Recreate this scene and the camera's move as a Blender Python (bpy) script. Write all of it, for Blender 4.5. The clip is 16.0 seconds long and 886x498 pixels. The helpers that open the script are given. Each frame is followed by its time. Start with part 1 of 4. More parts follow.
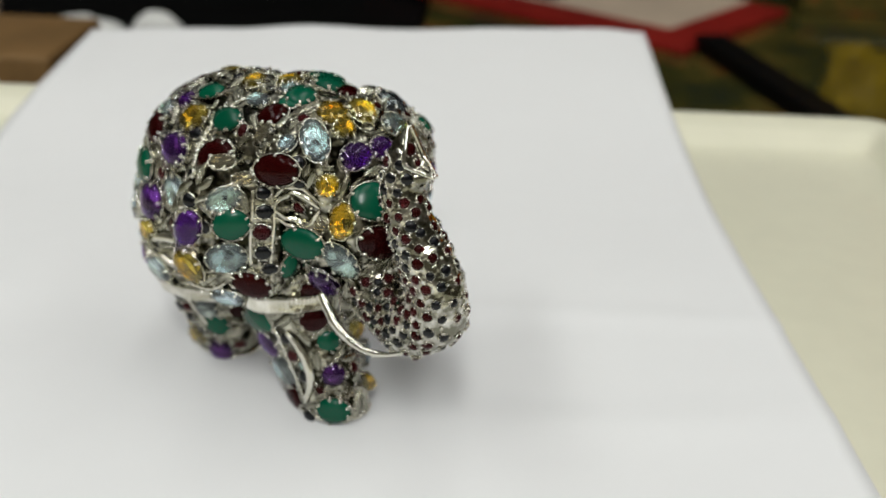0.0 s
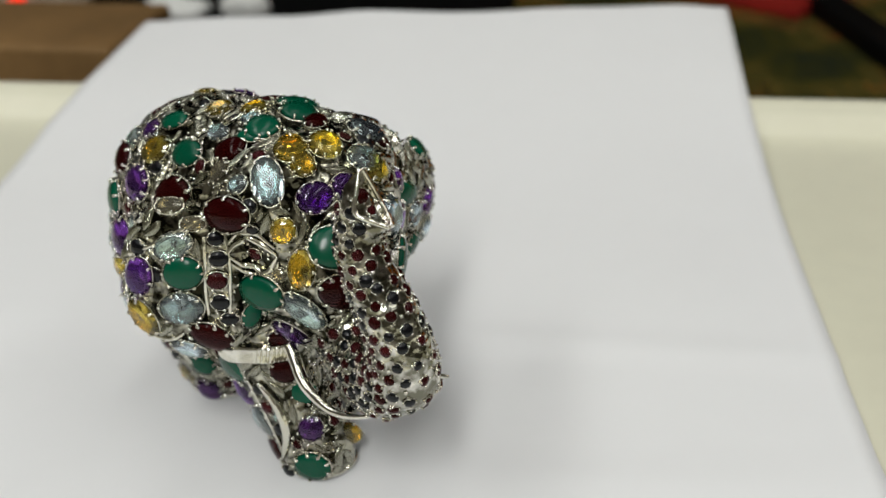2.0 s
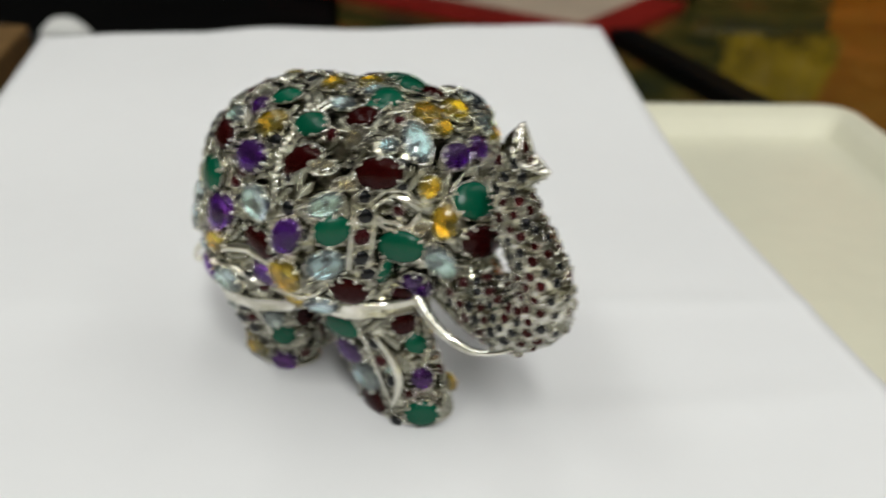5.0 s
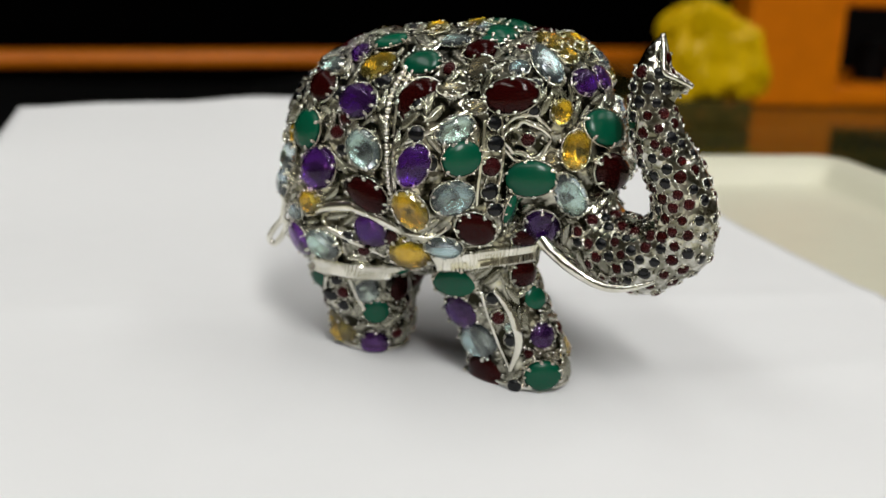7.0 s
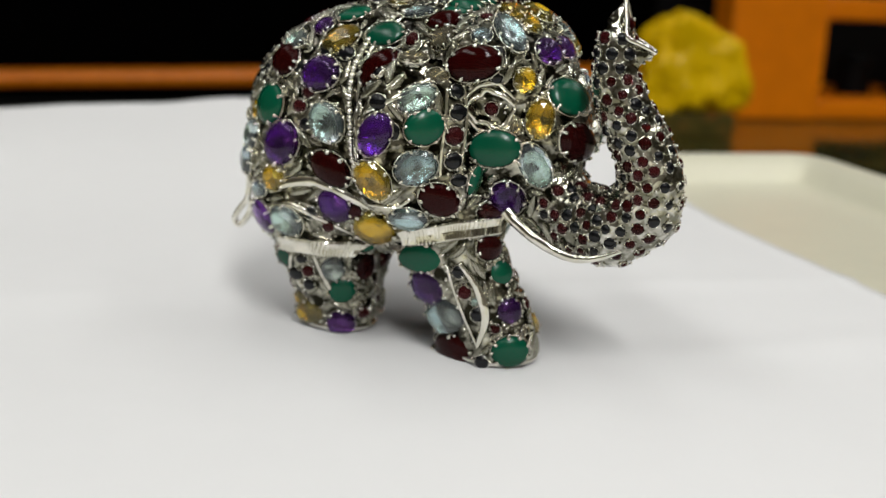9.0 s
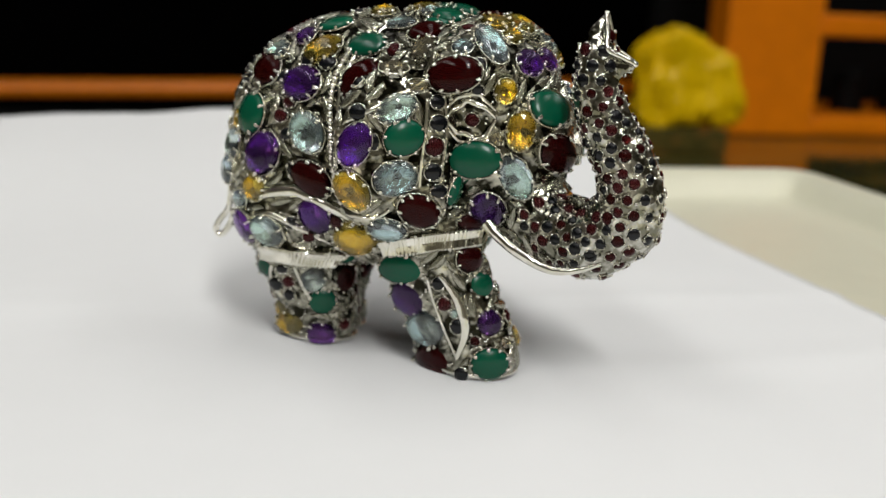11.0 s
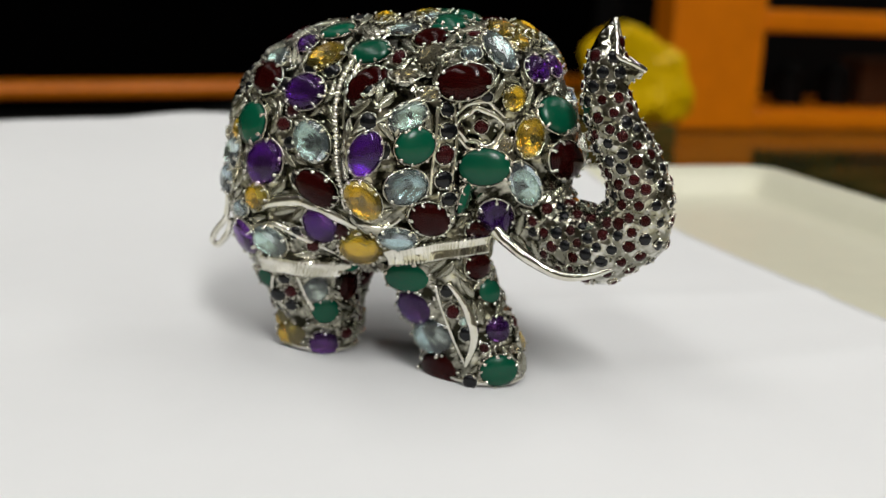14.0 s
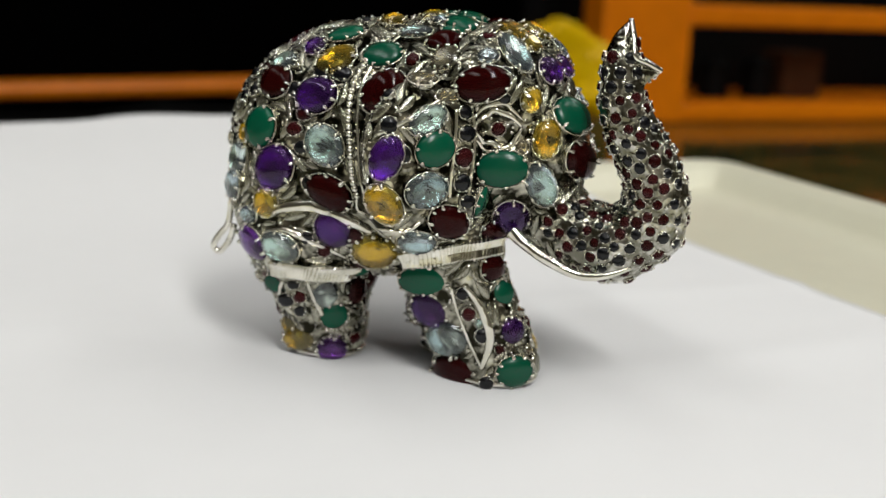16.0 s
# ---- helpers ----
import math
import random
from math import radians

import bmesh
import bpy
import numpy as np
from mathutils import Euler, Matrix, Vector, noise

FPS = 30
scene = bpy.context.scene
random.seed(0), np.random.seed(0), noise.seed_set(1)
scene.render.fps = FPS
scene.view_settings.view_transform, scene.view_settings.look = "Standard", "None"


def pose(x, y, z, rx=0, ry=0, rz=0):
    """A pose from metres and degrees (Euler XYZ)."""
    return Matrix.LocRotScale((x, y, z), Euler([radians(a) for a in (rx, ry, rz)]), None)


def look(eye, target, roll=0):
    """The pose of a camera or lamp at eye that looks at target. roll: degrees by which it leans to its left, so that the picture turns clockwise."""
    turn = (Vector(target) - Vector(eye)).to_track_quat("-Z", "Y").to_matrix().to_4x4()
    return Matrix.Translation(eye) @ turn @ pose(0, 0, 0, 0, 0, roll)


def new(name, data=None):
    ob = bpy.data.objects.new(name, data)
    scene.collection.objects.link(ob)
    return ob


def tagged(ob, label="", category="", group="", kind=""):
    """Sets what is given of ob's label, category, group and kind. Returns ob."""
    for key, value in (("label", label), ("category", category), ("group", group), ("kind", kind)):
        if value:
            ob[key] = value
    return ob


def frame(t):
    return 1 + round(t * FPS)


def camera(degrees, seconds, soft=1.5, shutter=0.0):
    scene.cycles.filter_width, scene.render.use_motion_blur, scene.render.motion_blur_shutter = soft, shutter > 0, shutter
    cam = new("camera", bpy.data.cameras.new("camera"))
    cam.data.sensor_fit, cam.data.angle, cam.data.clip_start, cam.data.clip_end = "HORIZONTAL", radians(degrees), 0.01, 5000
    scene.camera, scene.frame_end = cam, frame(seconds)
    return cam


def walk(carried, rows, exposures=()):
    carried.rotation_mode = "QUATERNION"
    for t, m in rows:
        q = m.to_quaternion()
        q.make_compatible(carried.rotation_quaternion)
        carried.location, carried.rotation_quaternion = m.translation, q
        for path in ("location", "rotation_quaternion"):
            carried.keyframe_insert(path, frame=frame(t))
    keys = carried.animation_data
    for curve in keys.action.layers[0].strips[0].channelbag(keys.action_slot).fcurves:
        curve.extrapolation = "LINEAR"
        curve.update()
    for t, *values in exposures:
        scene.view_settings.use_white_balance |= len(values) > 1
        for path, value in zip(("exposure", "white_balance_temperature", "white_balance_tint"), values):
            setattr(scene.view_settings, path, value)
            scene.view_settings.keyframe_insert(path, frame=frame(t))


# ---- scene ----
cam = camera(42.0, 16.0, soft=1.5, shutter=0.7)
cam.data.dof.use_dof = True
cam.data.dof.focus_distance = 0.185
cam.data.dof.aperture_fstop = 18.0
PATH = [
    (0, (0.0108, -0.0191, 0.1304), (0.0048, 0.1619, 0.0455), 2.25),
    (0.5, (0.0160, -0.0153, 0.1367), (0.0064, 0.1634, 0.0475), 1.95),
    (1, (0.0278, -0.0007, 0.1453), (0.0073, 0.1721, 0.0467), -1.11),
    (1.5, (0.0348, 0.0074, 0.1415), (0.0075, 0.1803, 0.0448), -1.76),
    (2, (0.0369, 0.0119, 0.1350), (0.0068, 0.1867, 0.0425), -1.56),
    (2.5, (0.0383, 0.0118, 0.1352), (0.0075, 0.1866, 0.0431), -1.39),
    (3, (0.0377, 0.0058, 0.1402), (0.0098, 0.1802, 0.0464), -0.91),
    (3.5, (0.0310, -0.0013, 0.1407), (0.0106, 0.1749, 0.0482), 0.47),
    (4, (0.0222, -0.0072, 0.1386), (0.0097, 0.1705, 0.0476), 0.50),
    (4.5, (0.0018, -0.0134, 0.1416), (0.0037, 0.1633, 0.0481), 1.35),
    (5, (-0.0342, -0.0185, 0.1286), (-0.0148, 0.1619, 0.0446), 2.95),
    (5.2, (-0.0450, -0.0188, 0.1240), (-0.0222, 0.1626, 0.0429), 3.31),
    (7.3, (-0.0762, -0.0153, 0.0756), (-0.0349, 0.1741, 0.0264), 2.45),
    (7.5, (-0.0765, -0.0162, 0.0730), (-0.0345, 0.1735, 0.0254), 2.37),
    (8, (-0.0770, -0.0161, 0.0706), (-0.0331, 0.1732, 0.0233), 2.29),
    (8.5, (-0.0733, -0.0162, 0.0704), (-0.0312, 0.1734, 0.0225), 2.17),
    (9, (-0.0710, -0.0161, 0.0713), (-0.0292, 0.1733, 0.0227), 2.41),
    (9.5, (-0.0704, -0.0159, 0.0705), (-0.0272, 0.1736, 0.0232), 2.68),
    (10, (-0.0680, -0.0162, 0.0696), (-0.0256, 0.1739, 0.0238), 2.86),
    (12.5, (-0.0685, -0.0143, 0.0730), (-0.0247, 0.1750, 0.0255), 2.87),
    (13, (-0.0732, -0.0135, 0.0729), (-0.0255, 0.1749, 0.0256), 2.83),
    (13.5, (-0.0763, -0.0127, 0.0722), (-0.0262, 0.1752, 0.0256), 2.71),
    (14, (-0.0799, -0.0118, 0.0721), (-0.0269, 0.1753, 0.0256), 2.61),
    (14.5, (-0.0828, -0.0107, 0.0722), (-0.0275, 0.1758, 0.0256), 2.49),
    (15, (-0.0874, -0.0092, 0.0730), (-0.0282, 0.1759, 0.0257), 2.47),
    (15.5, (-0.0924, -0.0076, 0.0733), (-0.0289, 0.1760, 0.0258), 2.46),
    (16, (-0.0963, -0.0058, 0.0725), (-0.0294, 0.1768, 0.0258), 2.38),
]
walk(cam, [(t, look(eye, target, roll)) for t, eye, target, roll in PATH],
     exposures=[(0.0, 0.0, 6470, 11.2), (2.5, -0.09, 6480, 11.7), (4.0, -0.01, 6480, 11.3), (5.2, 0.01, 6490, 11.2), (7.3, 0.05, 6510, 13.2), (16.0, 0.05, 6520, 13.2)])

# ---- world and lamps ----
world = bpy.data.worlds.new("world")
scene.world = world
world.use_nodes = True
world.node_tree.nodes["Background"].inputs["Color"].default_value = (0.6, 0.65, 0.7, 1)
world.node_tree.nodes["Background"].inputs["Strength"].default_value = 0.02
scene.view_settings.exposure = 0.0
scene.cycles.caustics_reflective = scene.cycles.caustics_refractive = False


def ceiling_lamp(x, y, z, lx, ly, watts, color):
    lamp = bpy.data.lights.new("tube_light", "AREA")
    lamp.shape, lamp.size, lamp.size_y, lamp.energy, lamp.color = "RECTANGLE", lx, ly, watts, color
    ob = new("tube_light", lamp)
    ob.matrix_world = pose(x, y, z - 0.012)
    return ob


# Unseen lamps; the two at the back are added to brighten rack and shadows.
LAMPS = ((0.75, -0.15, 3.4), (-0.70, -0.30, 5.6), (0.0, -1.20, 27.0), (0.0, 0.15, 2.6), (1.33, 0.80, 3.6), (-0.85, 1.02, 1.3))
for lamp_x, lamp_y, watts in LAMPS:
    ceiling_lamp(lamp_x, lamp_y, 1.25, 0.20, 1.2, watts, (0.98, 1.0, 0.96))


# ---- materials ----
def material(name, color, rough=0.5, metal=0.0, scale=40.0, vary=0.12, bump=0.0, bump_scale=200.0, coat=0.0, spec=0.5):
    m = bpy.data.materials.new(name)
    m.use_nodes = True
    n, link = m.node_tree.nodes, m.node_tree.links
    p = n["Principled BSDF"]
    p.inputs["Roughness"].default_value, p.inputs["Metallic"].default_value = rough, metal
    p.inputs["Coat Weight"].default_value = coat
    p.inputs["Specular IOR Level"].default_value = spec
    co = n.new("ShaderNodeTexCoord")
    big, fine = n.new("ShaderNodeTexNoise"), n.new("ShaderNodeTexNoise")
    big.inputs["Scale"].default_value, fine.inputs["Scale"].default_value = scale, scale * 9
    big.inputs["Detail"].default_value = fine.inputs["Detail"].default_value = 4
    mix = n.new("ShaderNodeMath")
    mix.operation = "MULTIPLY_ADD"
    mix.inputs[1].default_value = 0.4
    link.new(co.outputs["Object"], big.inputs["Vector"])
    link.new(co.outputs["Object"], fine.inputs["Vector"])
    link.new(fine.outputs["Fac"], mix.inputs[0])
    link.new(big.outputs["Fac"], mix.inputs[2])
    ramp = n.new("ShaderNodeValToRGB")
    ramp.color_ramp.elements[0].position, ramp.color_ramp.elements[1].position = 0.4, 1.0
    ramp.color_ramp.elements[0].color = (*[c * (1 - vary) for c in color], 1)
    ramp.color_ramp.elements[1].color = (*[min(1, c * (1 + vary)) for c in color], 1)
    link.new(mix.outputs[0], ramp.inputs["Fac"])
    link.new(ramp.outputs["Color"], p.inputs["Base Color"])
    if bump:
        tex, b = n.new("ShaderNodeTexNoise"), n.new("ShaderNodeBump")
        tex.inputs["Scale"].default_value, tex.inputs["Detail"].default_value = bump_scale, 5
        b.inputs["Strength"].default_value, b.inputs["Distance"].default_value = bump, 0.3 / bump_scale
        link.new(co.outputs["Object"], tex.inputs["Vector"])
        link.new(tex.outputs["Fac"], b.inputs["Height"])
        link.new(b.outputs["Normal"], p.inputs["Normal"])
    return m


def gem_material(name, color, through_light, rough=0.03, spec=0.5, ior=1.6):
    m = bpy.data.materials.new(name)
    m.use_nodes = True
    n, link = m.node_tree.nodes, m.node_tree.links
    p = n["Principled BSDF"]
    p.inputs["Roughness"].default_value = rough
    p.inputs["IOR"].default_value = ior
    p.inputs["Specular IOR Level"].default_value = spec
    p.inputs["Transmission Weight"].default_value = through_light
    info, hsv = n.new("ShaderNodeObjectInfo"), n.new("ShaderNodeHueSaturation")
    co, tex = n.new("ShaderNodeTexCoord"), n.new("ShaderNodeTexNoise")
    tex.inputs["Scale"].default_value = 350
    link.new(co.outputs["Object"], tex.inputs["Vector"])
    val = n.new("ShaderNodeMath")
    val.operation = "MULTIPLY_ADD"
    val.inputs[1].default_value, val.inputs[2].default_value = 0.30, 0.75
    add = n.new("ShaderNodeMath")
    add.operation = "MULTIPLY_ADD"
    add.inputs[1].default_value = 0.15
    link.new(tex.outputs["Fac"], add.inputs[0])
    link.new(info.outputs["Random"], val.inputs[0])
    link.new(val.outputs[0], add.inputs[2])
    hsv.inputs["Color"].default_value = (*color, 1)
    link.new(add.outputs[0], hsv.inputs["Value"])
    link.new(hsv.outputs["Color"], p.inputs["Base Color"])
    return m


def silver_material(name, bump, scale, rough, dark, light=(0.88, 0.85, 0.79, 1)):
    m = bpy.data.materials.new(name)
    m.use_nodes = True
    n, link = m.node_tree.nodes, m.node_tree.links
    p = n["Principled BSDF"]
    p.inputs["Metallic"].default_value, p.inputs["Roughness"].default_value = 1.0, rough
    co, cell, noise_tex = n.new("ShaderNodeTexCoord"), n.new("ShaderNodeTexVoronoi"), n.new("ShaderNodeTexNoise")
    cell.inputs["Scale"].default_value, noise_tex.inputs["Scale"].default_value = scale, scale * 0.6
    noise_tex.inputs["Detail"].default_value = 3
    link.new(co.outputs["Object"], cell.inputs["Vector"])
    link.new(co.outputs["Object"], noise_tex.inputs["Vector"])
    mix = n.new("ShaderNodeMath")
    mix.operation = "ADD"
    link.new(cell.outputs["Distance"], mix.inputs[0])
    link.new(noise_tex.outputs["Fac"], mix.inputs[1])
    b = n.new("ShaderNodeBump")
    b.inputs["Strength"].default_value, b.inputs["Distance"].default_value = bump, 0.4 / scale
    link.new(mix.outputs[0], b.inputs["Height"])
    link.new(b.outputs["Normal"], p.inputs["Normal"])
    ramp = n.new("ShaderNodeValToRGB")
    ramp.color_ramp.elements[0].position, ramp.color_ramp.elements[1].position = 0.45, 0.70
    ramp.color_ramp.elements[0].color, ramp.color_ramp.elements[1].color = dark, light
    link.new(noise_tex.outputs["Fac"], ramp.inputs["Fac"])
    link.new(ramp.outputs["Color"], p.inputs["Base Color"])
    return m


# Dark tones put shade and dark reflections between the stones into the body colour.
SILVER = silver_material("engraved silver with dark reflections in colour", 0.4, 600.0, 0.07, (0.020, 0.019, 0.012, 1), (0.66, 0.64, 0.52, 1))
POLISHED = silver_material("polished silver", 0.20, 450.0, 0.05, (0.74, 0.72, 0.62, 1), (0.97, 0.95, 0.88, 1))
BRIGHT = silver_material("bright engraved silver", 0.45, 700.0, 0.10, (0.20, 0.195, 0.15, 1), (0.92, 0.90, 0.82, 1))
ENGRAVED = silver_material("darkened leaf silver", 0.18, 420.0, 0.05, (0.13, 0.128, 0.080, 1), (0.94, 0.92, 0.82, 1))
GEMS = {
    "emerald": gem_material("emerald", (0.0, 0.082, 0.040), 0.15, 0.24, 0.22),
    "garnet": gem_material("garnet", (0.045, 0.003, 0.003), 0.6, 0.05, 0.5, 1.22),
    "amethyst": gem_material("amethyst", (0.20, 0.055, 0.40), 0.93, 0.03, 0.5, 1.4),
    "citrine": gem_material("citrine", (1.0, 0.76, 0.13), 0.95, 0.02, 0.5),
    "topaz": gem_material("topaz", (0.76, 0.92, 1.0), 0.96, 0.02, 0.6),
    "quartz": gem_material("smoky quartz", (0.66, 0.60, 0.42), 0.92, 0.02, 0.5),
    "onyx": gem_material("dark sapphire", (0.004, 0.0045, 0.006), 0.0, 0.10, 0.25),
    "ruby": gem_material("dusky ruby", (0.085, 0.011, 0.013), 0.6, 0.08, 0.5, 1.25),
}
PAPER = material("white paper", (0.80, 0.80, 0.80), 0.85, scale=12, vary=0.015, spec=0.2)
TRAY = material("cream plastic", (0.72, 0.70, 0.55), 0.35, scale=14, vary=0.06)
# Olive and orange ramp colours paint the surroundings' reflections into the glass.
GLASS_TOP = material("counter glass with painted reflections", (0.03, 0.03, 0.02), 0.08, scale=16, vary=0.8, spec=0.35)
reflection_tints = [n for n in GLASS_TOP.node_tree.nodes if n.type == "VALTORGB"][0].color_ramp
reflection_tints.elements[0].position, reflection_tints.elements[1].position = 0.45, 0.95
reflection_tints.elements[0].color, reflection_tints.elements[1].color = (0.007, 0.015, 0.018, 1), (0.22, 0.055, 0.012, 1)
reflection_tints.elements.new(0.65).color = (0.040, 0.040, 0.010, 1)
reflection_tints.elements.new(0.80).color = (0.10, 0.075, 0.018, 1)
# Serves black metal and also surfaces that carry shade as colour.
BLACK = material("black for metal and painted-in shade", (0.002, 0.002, 0.002), 0.6, vary=0.3, spec=0.1)
ORANGE_WOOD = material("varnished orange wood", (0.85, 0.21, 0.002), 0.35, scale=5, vary=0.25, bump=0.1, bump_scale=80, spec=0.25)
# Near-black colour puts the background's lack of light into the wall.
UNLIT_WALL = material("wall with shade in its colour", (0.0015, 0.0014, 0.0014), 0.9, scale=2, vary=0.4, spec=0.0)
BROWN = material("brown wood", (0.20, 0.115, 0.045), 0.5, scale=20, vary=0.3, spec=0.2)
CARDBOARD = material("dark brown cardboard", (0.06, 0.025, 0.010), 0.8, scale=30, vary=0.3, spec=0.1)
YELLOW = material("yellow plastic bag", (0.85, 0.53, 0.0), 0.35, scale=15, vary=0.2, bump=0.6, bump_scale=25, spec=0.25)
RED = material("dark red card", (0.22, 0.014, 0.010), 0.5, scale=20, vary=0.35, spec=0.15)
BEIGE = material("beige board", (0.50, 0.40, 0.30), 0.6, scale=20, vary=0.15)
WHITE = material("white tissue", (0.75, 0.75, 0.72), 0.8, scale=30, vary=0.06, bump=0.3)
CEILING = material("ceiling paint", (0.50, 0.485, 0.44), 0.9, scale=2, vary=0.05)
WALL = material("shop wall paint", (0.24, 0.22, 0.18), 0.8, scale=1.5, vary=0.15)
FLOOR = material("dark floor tile", (0.10, 0.08, 0.06), 0.4, scale=3, vary=0.2)
LAMP_BODY = material("white lamp housing", (0.7, 0.7, 0.7), 0.5)


# ---- building helpers ----
def mesh_of(bm, name, mat, smooth=False):
    me = bpy.data.meshes.new(name)
    bm.to_mesh(me)
    bm.free()
    if mat:
        me.materials.append(mat)
    if smooth:
        me.polygons.foreach_set("use_smooth", [True] * len(me.polygons))
    return me


def part(name, bm, mat, parent=None, label="", smooth=False):
    ob = new(name, mesh_of(bm, name, mat, smooth))
    if parent:
        ob.parent = parent
    if label:
        ob["label"] = label
    return ob


def box(bm, lo, hi, bevel=0.0):
    lo, hi = Vector(lo), Vector(hi)
    made = bmesh.ops.create_cube(bm, size=1, matrix=Matrix.Translation((lo + hi) / 2) @ Matrix.Diagonal((*(hi - lo), 1)))
    if bevel:
        edges = {e for v in made["verts"] for e in v.link_edges}
        bmesh.ops.bevel(bm, geom=list(edges), offset=bevel, segments=2, affect="EDGES", profile=0.5)
    return bm


def ellipsoid(bm, center, radii, turn=(0, 0, 0), level=3):
    m = Matrix.Translation(Vector(center)) @ Euler([radians(a) for a in turn]).to_matrix().to_4x4() @ Matrix.Diagonal((*radii, 1))
    bmesh.ops.create_icosphere(bm, subdivisions=level, radius=1, matrix=m)


def chain(bm, points, steps=8, flat=1.0):
    """A row of overlapping balls along points of (x, y, z, radius)."""
    for a, b in zip(points, points[1:]):
        for i in range(steps):
            f = i / steps
            q = [p + (r - p) * f for p, r in zip(a, b)]
            ellipsoid(bm, q[:3], (q[3], q[3] * flat, q[3]), level=2)


def tube(bm, points, radius, sides=8):
    """A swept round rod through points; radius is one number or one for each point."""
    pts = [Vector(p) for p in points]
    rad = radius if isinstance(radius, (list, tuple)) else [radius] * len(pts)
    rings, side = [], None
    for i, p in enumerate(pts):
        way = (pts[min(i + 1, len(pts) - 1)] - pts[max(i - 1, 0)]).normalized()
        if side is None:
            side = way.orthogonal().normalized()
        side = (side - way * side.dot(way)).normalized()
        up = way.cross(side)
        rings.append([bm.verts.new(p + rad[i] * (math.cos(a) * side + math.sin(a) * up)) for a in (2 * math.pi * k / sides for k in range(sides))])
    for a, b in zip(rings, rings[1:]):
        for k in range(sides):
            bm.faces.new((a[k], a[(k + 1) % sides], b[(k + 1) % sides], b[k]))
    bm.faces.new(rings[0][::-1])
    bm.faces.new(rings[-1])


def spline(points, steps=8):
    """Smooth points between the given ones."""
    pts = [Vector(p) for p in points]
    out = []
    for i in range(len(pts) - 1):
        a, b, c, d = pts[max(i - 1, 0)], pts[i], pts[i + 1], pts[min(i + 2, len(pts) - 1)]
        for k in range(steps):
            f = k / steps
            out.append(0.5 * ((2 * b) + (c - a) * f + (2 * a - 5 * b + 4 * c - d) * f * f + (3 * b - a - 3 * c + d) * f ** 3))
    return out + [pts[-1]]


# ---- the room ----
def wall(name, lo, hi, mat):
    return tagged(part(name, box(bmesh.new(), lo, hi), mat), kind="structure")


# Unseen floor, ceiling and walls close the room and shape fill and reflections.
tagged(part("floor", box(bmesh.new(), (-2.2, -2.3, -1.0), (2.2, 2.2, -0.9)), FLOOR), "dark tiled shop floor", "floor", kind="structure")
tagged(part("ceiling", box(bmesh.new(), (-2.2, -2.3, 1.30), (2.2, 2.2, 1.40)), CEILING), "off-white painted ceiling", "ceiling", kind="structure")
wall("wall_north", (-2.2, 2.0, -0.9), (2.2, 2.1, 1.3), UNLIT_WALL)
wall("wall_south", (-2.2, -2.3, -0.9), (2.2, -2.2, 1.3), WALL)
wall("wall_west", (-2.2, -2.2, -0.9), (-2.1, 2.0, 1.3), WALL)
wall("wall_east", (2.1, -2.2, -0.9), (2.2, 2.0, 1.3), WALL)

# ---- counter, tray and paper ----
counter = tagged(new("counter"), "glass-topped display counter with a dark body", "counter")
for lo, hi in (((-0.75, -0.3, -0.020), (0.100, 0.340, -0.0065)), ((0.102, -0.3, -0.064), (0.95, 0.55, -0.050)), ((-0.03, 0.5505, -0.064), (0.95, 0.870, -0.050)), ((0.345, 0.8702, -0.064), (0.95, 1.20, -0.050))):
    part("counter_top", box(bmesh.new(), lo, hi, 0.0003), GLASS_TOP, counter, "dark glass top with reflections painted into its colour")
part("counter_body", box(bmesh.new(), (-0.70, -0.25, -0.9), (0.92, 0.55, -0.064)), BLACK, counter)
part("counter_body", box(bmesh.new(), (-0.70, -0.25, -0.064), (0.098, 0.335, -0.020)), BLACK, counter)
part("counter_body", box(bmesh.new(), (-0.02, 0.555, -0.9), (0.92, 0.865, -0.064)), BLACK, counter)
part("counter_body", box(bmesh.new(), (0.350, 0.8652, -0.9), (0.92, 1.15, -0.064)), BLACK, counter)
# Added shelf; its black puts the dark recess behind the counter into colour.
shelf = tagged(new("low_shelf"), "low shelf added behind the counter, black as the dark recess", "shelf")
part("shelf_board", box(bmesh.new(), (-0.75, 0.404, -0.075), (-0.033, 1.00, -0.055), 0.002), BLACK, shelf)
part("front_edge", box(bmesh.new(), (-0.75, 0.396, -0.080), (-0.033, 0.4035, -0.056), 0.002), BLACK, shelf)


def rounded(x0, y0, x1, y1, r, z, n=6):
    out = []
    for cx, cy, a0 in ((x1 - r, y1 - r, 0), (x0 + r, y1 - r, 90), (x0 + r, y0 + r, 180), (x1 - r, y0 + r, 270)):
        for k in range(n + 1):
            a = radians(a0 + 90 * k / n)
            out.append(Vector((cx + r * math.cos(a), cy + r * math.sin(a), z)))
    return out


